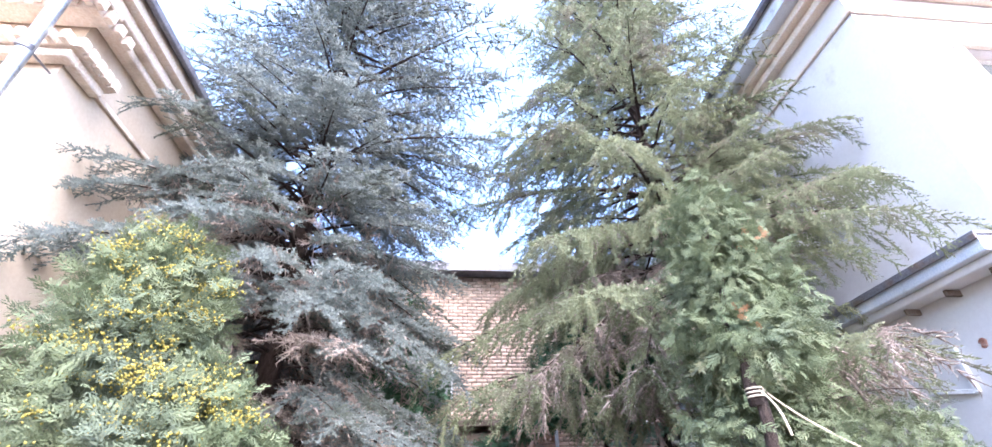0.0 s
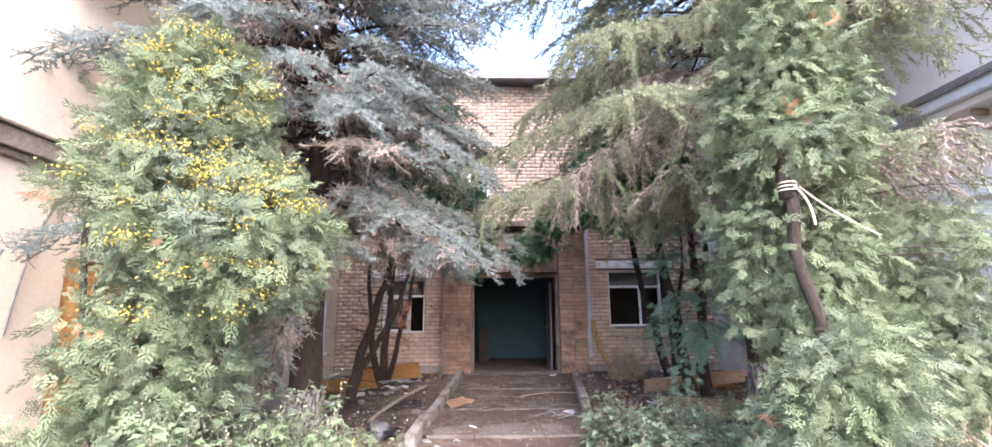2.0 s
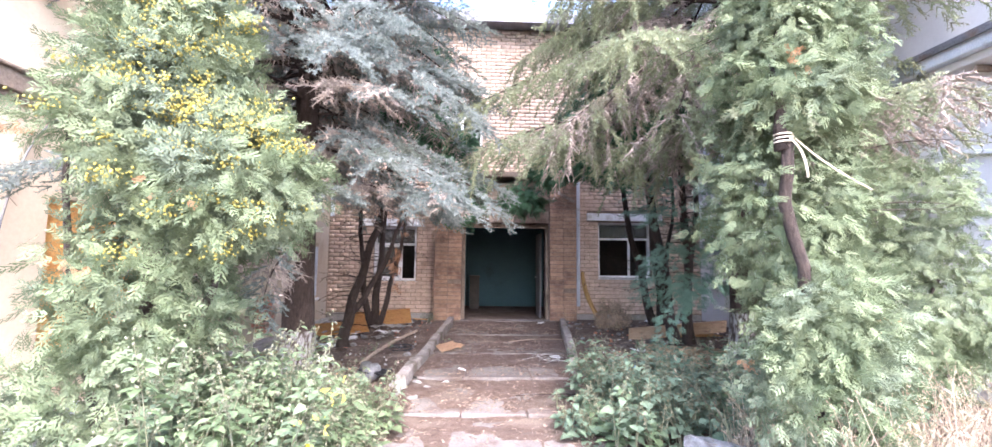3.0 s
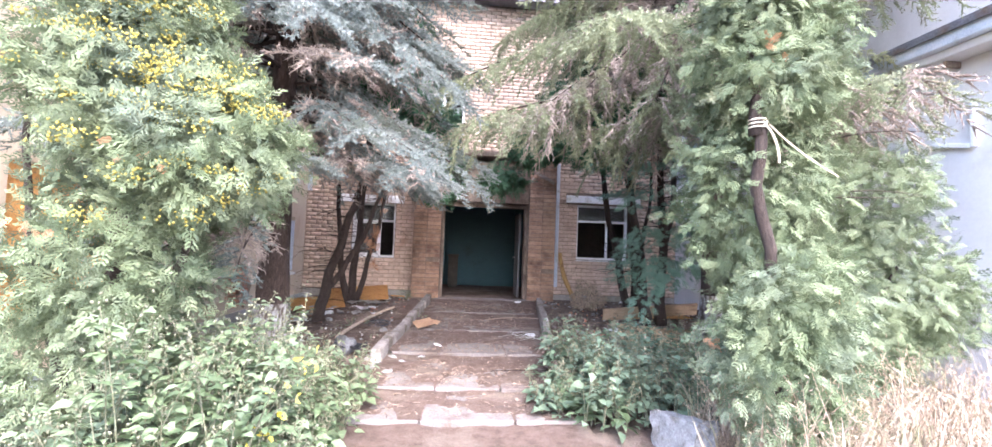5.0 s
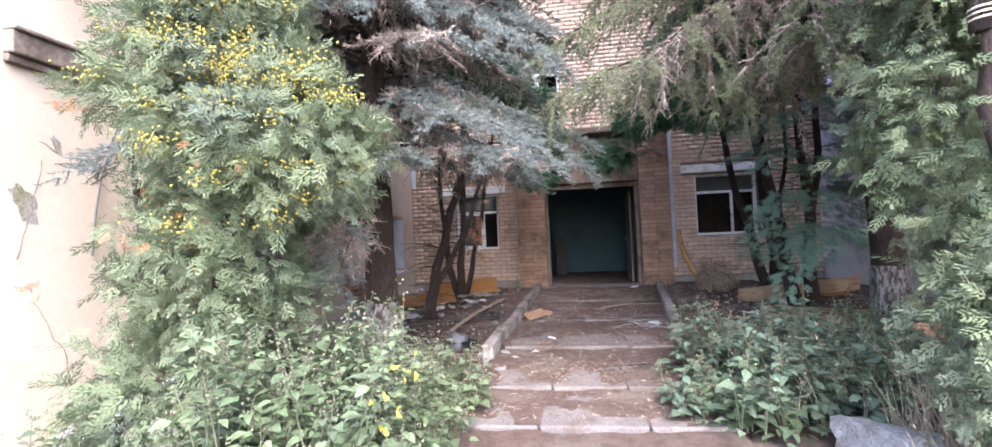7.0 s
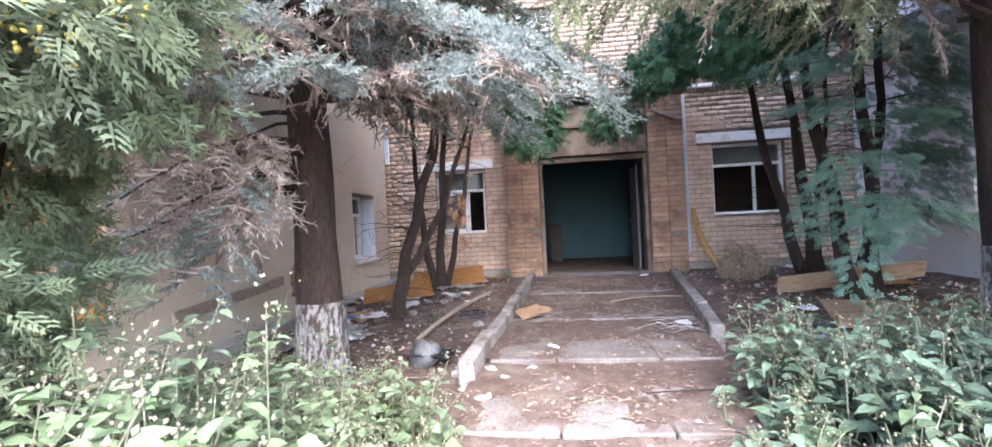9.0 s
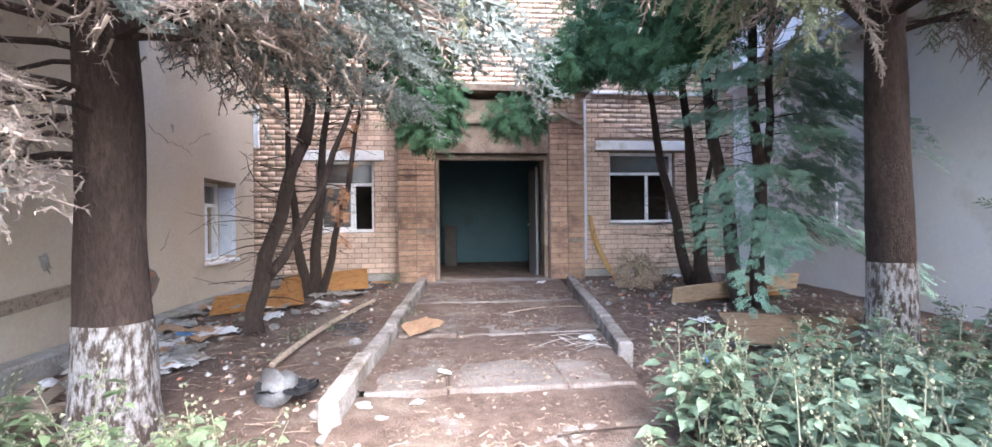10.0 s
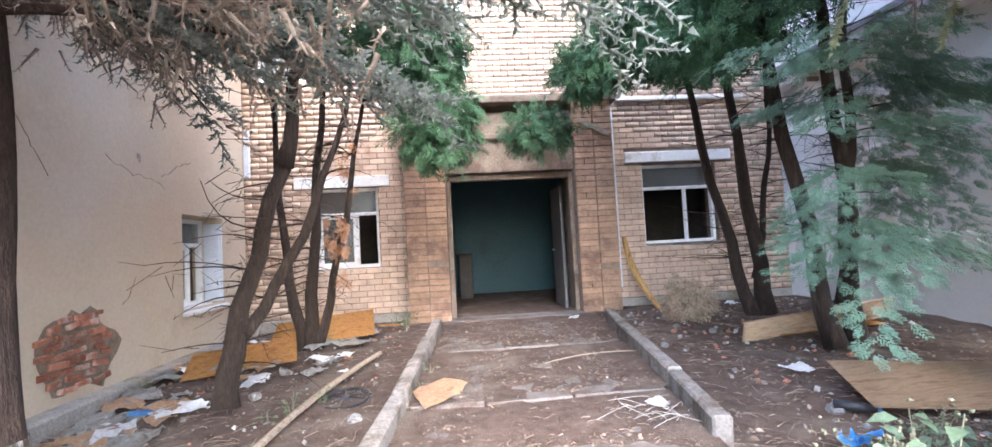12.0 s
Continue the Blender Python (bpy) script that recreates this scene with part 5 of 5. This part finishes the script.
# pallet by the wall
pal = empty("pallet", (-4.0, 6.1, -0.3), "broken wooden pallet on the ground by the wall", "pallet")
for k in range(3):
    part("bearer", box(bmesh.new(), -0.5, 0.5, -0.4 + k * 0.37, -0.31 + k * 0.37, 0.022, 0.12, 0.004), "wood", pal)
for k in range(5):
    part("slat", box(bmesh.new(), -0.5 + k * 0.215, -0.39 + k * 0.215, -0.42, 0.45, 0.121, 0.143, 0.003), "wood", pal)
    part("slat", box(bmesh.new(), -0.5 + k * 0.215, -0.39 + k * 0.215, -0.42, 0.45, 0.0, 0.021, 0.003), "wood", pal)
pal.rotation_euler = (0, 0, 0.35)
lean = part("plank", box(bmesh.new(), -0.02, 0.02, -0.9, 0.9, -0.06, 0.06, 0.005), "wood")
lean.matrix_world = pose(LX + 0.06, 6.4, 0.42, 4, 0, 0)
tagged(lean, "grey weathered plank fixed along the plastered wall", "plank")
lowp = part("plank", box(bmesh.new(), -0.6, 0.6, -0.05, 0.05, -0.02, 0.02, 0.004), "wood")
lowp.matrix_world = pose(-3.55, 5.75, -0.16, 0, 0, 38)
tagged(lowp, "grey plank lying on the soil beside the spruce", "plank")
for i, (x, y, w) in enumerate(((-4.15, 2.75, 0.5), (-3.95, 2.5, 0.45), (-4.2, 2.4, 0.5), (-3.8, 2.75, 0.4), (-4.1, 3.05, 0.4), (-3.75, 2.3, 0.4), (-3.55, 2.55, 0.35))):
    sheet("rubble_sack", gz(x, y, 0.06), w, w * 0.7, 0.03, "paper", "slumped dirty white sack on the rubble by the wall", "sack", (rr.uniform(-6, 6), rr.uniform(-6, 6), rr.uniform(0, 180)), 0.09, 10, i + 120, 0.4)
slabp = part("painted_slab", box(bmesh.new(), -0.02, 0.02, -0.3, 0.3, -0.17, 0.17, 0.006), "bluewhite")
slabp.matrix_world = pose(LX + 0.33, 3.45, -0.05, 0, 14, 0)
tagged(slabp, "bluish painted slab leaning at the foot of the wall", "slab")
# broken concrete block
bm = bmesh.new()
bmesh.ops.create_icosphere(bm, subdivisions=3, radius=1)
for v in bm.verts:
    q = v.co.copy()
    q = Vector([max(-0.62, min(0.62, c)) for c in q]) * 1.3
    v.co = Vector((q.x * 0.17, q.y * 0.34, q.z * 0.2)) * (1 + 0.2 * noise.fractal(q * 1.8, 0.8, 2, 3))
blk = tagged(part("concrete_block", bm, "stone"), "broken pale concrete block with a rough face", "block")
blk.matrix_world = pose(1.12, 3.1, -0.16, -8, 10, 14) @ Matrix.Diagonal((0.8, 0.9, 0.9, 1))
stone_mesh = []
for k in range(4):
    bm = bmesh.new()
    bmesh.ops.create_icosphere(bm, subdivisions=2, radius=1)
    for v in bm.verts:
        v.co *= 1 + 0.35 * noise.noise(v.co * 1.3 + Vector((k * 7, 0, 0)))
        v.co.z *= 0.6
    me = bpy.data.meshes.new("stone")
    bm.to_mesh(me)
    bm.free()
    me.materials.append(M["stone"])
    stone_mesh.append(me)
for i in range(60):
    if i < 12:
        x, y, s = rr.uniform(-1.75, -1.25), rr.uniform(4.9, 5.6), rr.uniform(0.03, 0.1)
    elif i < 26:
        x, y, s = rr.uniform(-4.2, -3.3), rr.uniform(2.0, 3.0), rr.uniform(0.05, 0.13)
    else:
        x, y, s = rr.choice((rr.uniform(-4.1, -1.7), rr.uniform(1.3, 4.6))), rr.uniform(6, 11), rr.uniform(0.02, 0.07)
    o = new("stone", stone_mesh[i % 4])
    o.matrix_world = pose(x, y, ground_z(x, y) + 0.2 * s, 0, 0, rr.uniform(0, 360)) @ Matrix.Diagonal((s, s * 0.8, s, 1))
    tagged(o, "pale broken stone lying on the soil", "stone", "stones on the soil")
# fine rubble over the soil beside the path
n = 2600
x, y = rr.uniform(-4.2, 4.8, n), rr.uniform(5.3, 11.2, n)
keep = (x < -1.7) & (rr.uniform(0, 1, n) < 0.35 + 0.3 * (y > 8)) | (x > 1.4) & (rr.uniform(0, 1, n) < 0.45)
q = np.array([(a, b, ground_z(a, b) + 0.005) for a, b in zip(x[keep], y[keep])])
for nm, mt, lab, sel in (("rubble", "stone", "pale plaster and stone crumbs on the soil", slice(0, None, 3)), ("crumbs", "oldbrick", "red brick crumbs on the soil", slice(1, None, 3)), ("scraps", "rag", "tiny grey scraps of litter on the soil", slice(2, None, 3))):
    k = q[sel]
    tagged(part_mesh(nm, spread(nm, BEAD, k, rr.normal(0, 1, (len(k), 3)) * (1, 1, 0.3), rr.normal(0, 1, (len(k), 3)), rr.uniform(0.025, 0.09, len(k))), mt), lab, "rubble", kind="stuff")
# withered bush of cut sprays beside the log
r = np.random.default_rng(61)
p, a, u, s = thuja_fronds(r, (2.25, 9.75, 0.28), (0.36, 0.3, 0.3), 260, 0.2, droop=0.9)
tagged(part_mesh("withered_branches", spread("withered_branches", FROND, p, a, u, s), "straw"), "heap of cut straw coloured withered branches", "branches", kind="stuff")
# twigs, cones and chips over path and soil
bm = bmesh.new()
for _ in range(3800):
    x, y = rr.uniform(-4.1, 4.6), rr.uniform(3.6, 11.0)
    on = left_edge(y) < x < right_edge(y)
    if y < 5 and not on:
        continue
    z = ([z for y0, z in EDGES if y0 <= y][-1] + 0.012) if on else ground_z(x, y) + 0.02
    an, ln = rr.uniform(0, 6.28), rr.uniform(0.02, 0.16) * (0.6 if on else 1.3)
    q = Vector((x + ln * math.cos(an), y + ln * math.sin(an), z + rr.uniform(0, 0.02)))
    tube(bm, [(x, y, z), ((x + q.x) / 2 + rr.uniform(-0.02, 0.02), (y + q.y) / 2, z + 0.012), q], [0.004, 0.0035, 0.002], 3, 0, False)
tagged(part("twigs", bm, "twig"), "scattered dry twigs and bark chips", "twigs", kind="stuff")
n = 4200
x = rr.uniform(-1.5, 1.0, n)
y = rr.uniform(3.7, 10.9, n)
p = np.array([(a, b, [z for y0, z in EDGES if y0 <= b][-1] + 0.01) for a, b in zip(x, y)])
x2, y2 = rr.uniform(-4.2, 4.8, n), rr.uniform(5.2, 11.2, n)
keep = (x2 < -1.7) | (x2 > 1.3)
p2 = np.array([(a, b, ground_z(a, b) + 0.02) for a, b in zip(x2[keep], y2[keep])])
p = np.concatenate((p, p2))
tagged(part_mesh("fallen_leaves", spread("fallen_leaves", LEAF, p, rr.normal(0, 1, (len(p), 3)) * (1, 1, 0.2), rr.normal(0, 0.3, (len(p), 3)) + (0, 0, 1), rr.uniform(0.02, 0.055, len(p))), "twig"), "dry brown leaves and chips strewn on the ground", "leaves", kind="stuff")
bm = bmesh.new()
for k in range(16):
    x0, y0 = rr.uniform(0.25, 0.75), rr.uniform(6.5, 7.0)
    tube(bm, bez((x0, y0, -0.1), (x0 + rr.uniform(-0.2, 0.2), y0 + rr.uniform(-0.2, 0.2), -0.06), (x0 + rr.uniform(-0.35, 0.35), y0 + rr.uniform(-0.25, 0.25), -0.1), 8), [0.0025] * 9, 4)
tagged(part("wire_tangle", bm, "rag"), "tangle of thin pale wire on the path", "wire", kind="stuff")
bm = bmesh.new()
tube(bm, bez((-0.1, 8.2, -0.08), (0.4, 8.4, -0.03), (0.95, 8.35, -0.06), 10), [0.007] * 11, 5)
tagged(part("thin_branch", bm, "wood"), "long thin pale branch across the path", "branch")
bm = bmesh.new()
tube(bm, bez((-0.25, 4.95, -0.165), (0.1, 5.0, -0.15), (0.45, 5.0, -0.165), 8), [0.006] * 9, 5)
tagged(part("dark_twig", bm, "bark"), "thin dark twig lying across the slabs", "twig")

# ---- bricks of piers and facade ----
CH, BL = 0.098, 0.26


def brick_mesh(w, h, d, material):
    bm = bmesh.new()
    box(bm, -w / 2, w / 2, -d, 0.02, -h / 2, h / 2, 0)
    edges = [e for e in bm.edges if all(v.co.y < 0 for v in e.verts)]
    bmesh.ops.bevel(bm, geom=edges, offset=0.004, segments=1, affect="EDGES")
    me = bpy.data.meshes.new("brick")
    bm.to_mesh(me)
    bm.free()
    me.materials.append(M[material])
    return me


pm = [brick_mesh(0.32, CH - 0.016, 0.035, "pier"), brick_mesh(0.16, CH - 0.016, 0.035, "pier"), brick_mesh(0.155, CH - 0.016, 0.035, "pier")]
rnd = random.Random(77)
for sx in (-1, 1):
    for j in range(36):
        z = -0.02 + CH * (j + 0.5)
        lay = [(0, 0.168), (0, -0.168)] if j % 3 != 1 else [(1, -0.252), (1, -0.084), (0, 0.168)]
        for kind, off in lay:
            if rnd.random() < 0.02:
                continue
            o = part_mesh("brick", pm[kind], "pier", portal)
            o.matrix_basis = pose(sx * 1.415 + off, PY - 11.2 + 0.02 + rnd.uniform(-0.006, 0.006), z, 0, rnd.uniform(-0.6, 0.6), rnd.uniform(-0.8, 0.8))
fm = {1.0: brick_mesh(BL - 0.013, CH - 0.013, 0.014, "brick")}
allb = []
for j in range(76):
    z = 0.11 + CH * (j + 0.5)
    if z > 7.55:
        break
    x = LX + 0.005 - (BL / 2 if j % 2 else 0)
    while x < RX - 0.01:
        a, b = max(x, LX + 0.005), min(x + BL, RX - 0.005)
        x += BL
        if b - a < 0.05:
            continue
        pieces = [(a, b)]
        for h in HOLES + [(-1.76, 1.76, -1.0, 3.56), (-3.63, -2.05, 2.275, 2.465), (2.12, 4.1, 2.5, 2.69)]:
            if h[2] - 0.02 < z < h[3] + 0.02:
                nxt = []
                for p0, p1 in pieces:
                    if p1 <= h[0] or p0 >= h[1]:
                        nxt.append((p0, p1))
                    else:
                        if h[0] - p0 > 0.04:
                            nxt.append((p0, h[0]))
                        if p1 - h[1] > 0.04:
                            nxt.append((h[1], p1))
                pieces = nxt
        allb += [(p0, p1, z) for p0, p1 in pieces]
near = sorted(allb, key=lambda q: math.hypot((q[0] + q[1]) / 2 * 0.6, q[2] - 1.3))[:300]
chosen = set(near)
for p0, p1, z in near:
    w = round(p1 - p0, 2)
    if w not in fm:
        fm[w] = fm[1.0] if abs(w - BL) < 0.006 else brick_mesh(w - 0.013, CH - 0.013, 0.014, "brick")
    o = part_mesh("brick", fm[w], "brick", facade)
    o.matrix_basis = pose((p0 + p1) / 2, FY + rnd.uniform(-0.003, 0.003), z, 0, rnd.uniform(-0.4, 0.4), 0)
bv, bt = [], []
faces = [(0, 1, 2), (0, 2, 3), (0, 4, 5), (0, 5, 1), (1, 5, 6), (1, 6, 2), (2, 6, 7), (2, 7, 3), (3, 7, 4), (3, 4, 0)]
for q in allb:
    if q in chosen:
        continue
    p0, p1, z = q
    b, y = len(bv), FY - 0.014 + rnd.uniform(-0.003, 0.003)
    a0, a1, z0, z1 = p0 + 0.0065, p1 - 0.0065, z - CH / 2 + 0.0065, z + CH / 2 - 0.0065
    bv += [(a0 + 0.003, y, z0 + 0.003), (a1 - 0.003, y, z0 + 0.003), (a1 - 0.003, y, z1 - 0.003), (a0 + 0.003, y, z1 - 0.003), (a0, FY + 0.02, z0), (a1, FY + 0.02, z0), (a1, FY + 0.02, z1), (a0, FY + 0.02, z1)]
    bt += [tuple(b + k for k in f) for f in faces]
tagged(part_mesh("bricks", tri_mesh("bricks", bv, bt), "brick_rest", facade), kind="stuff")
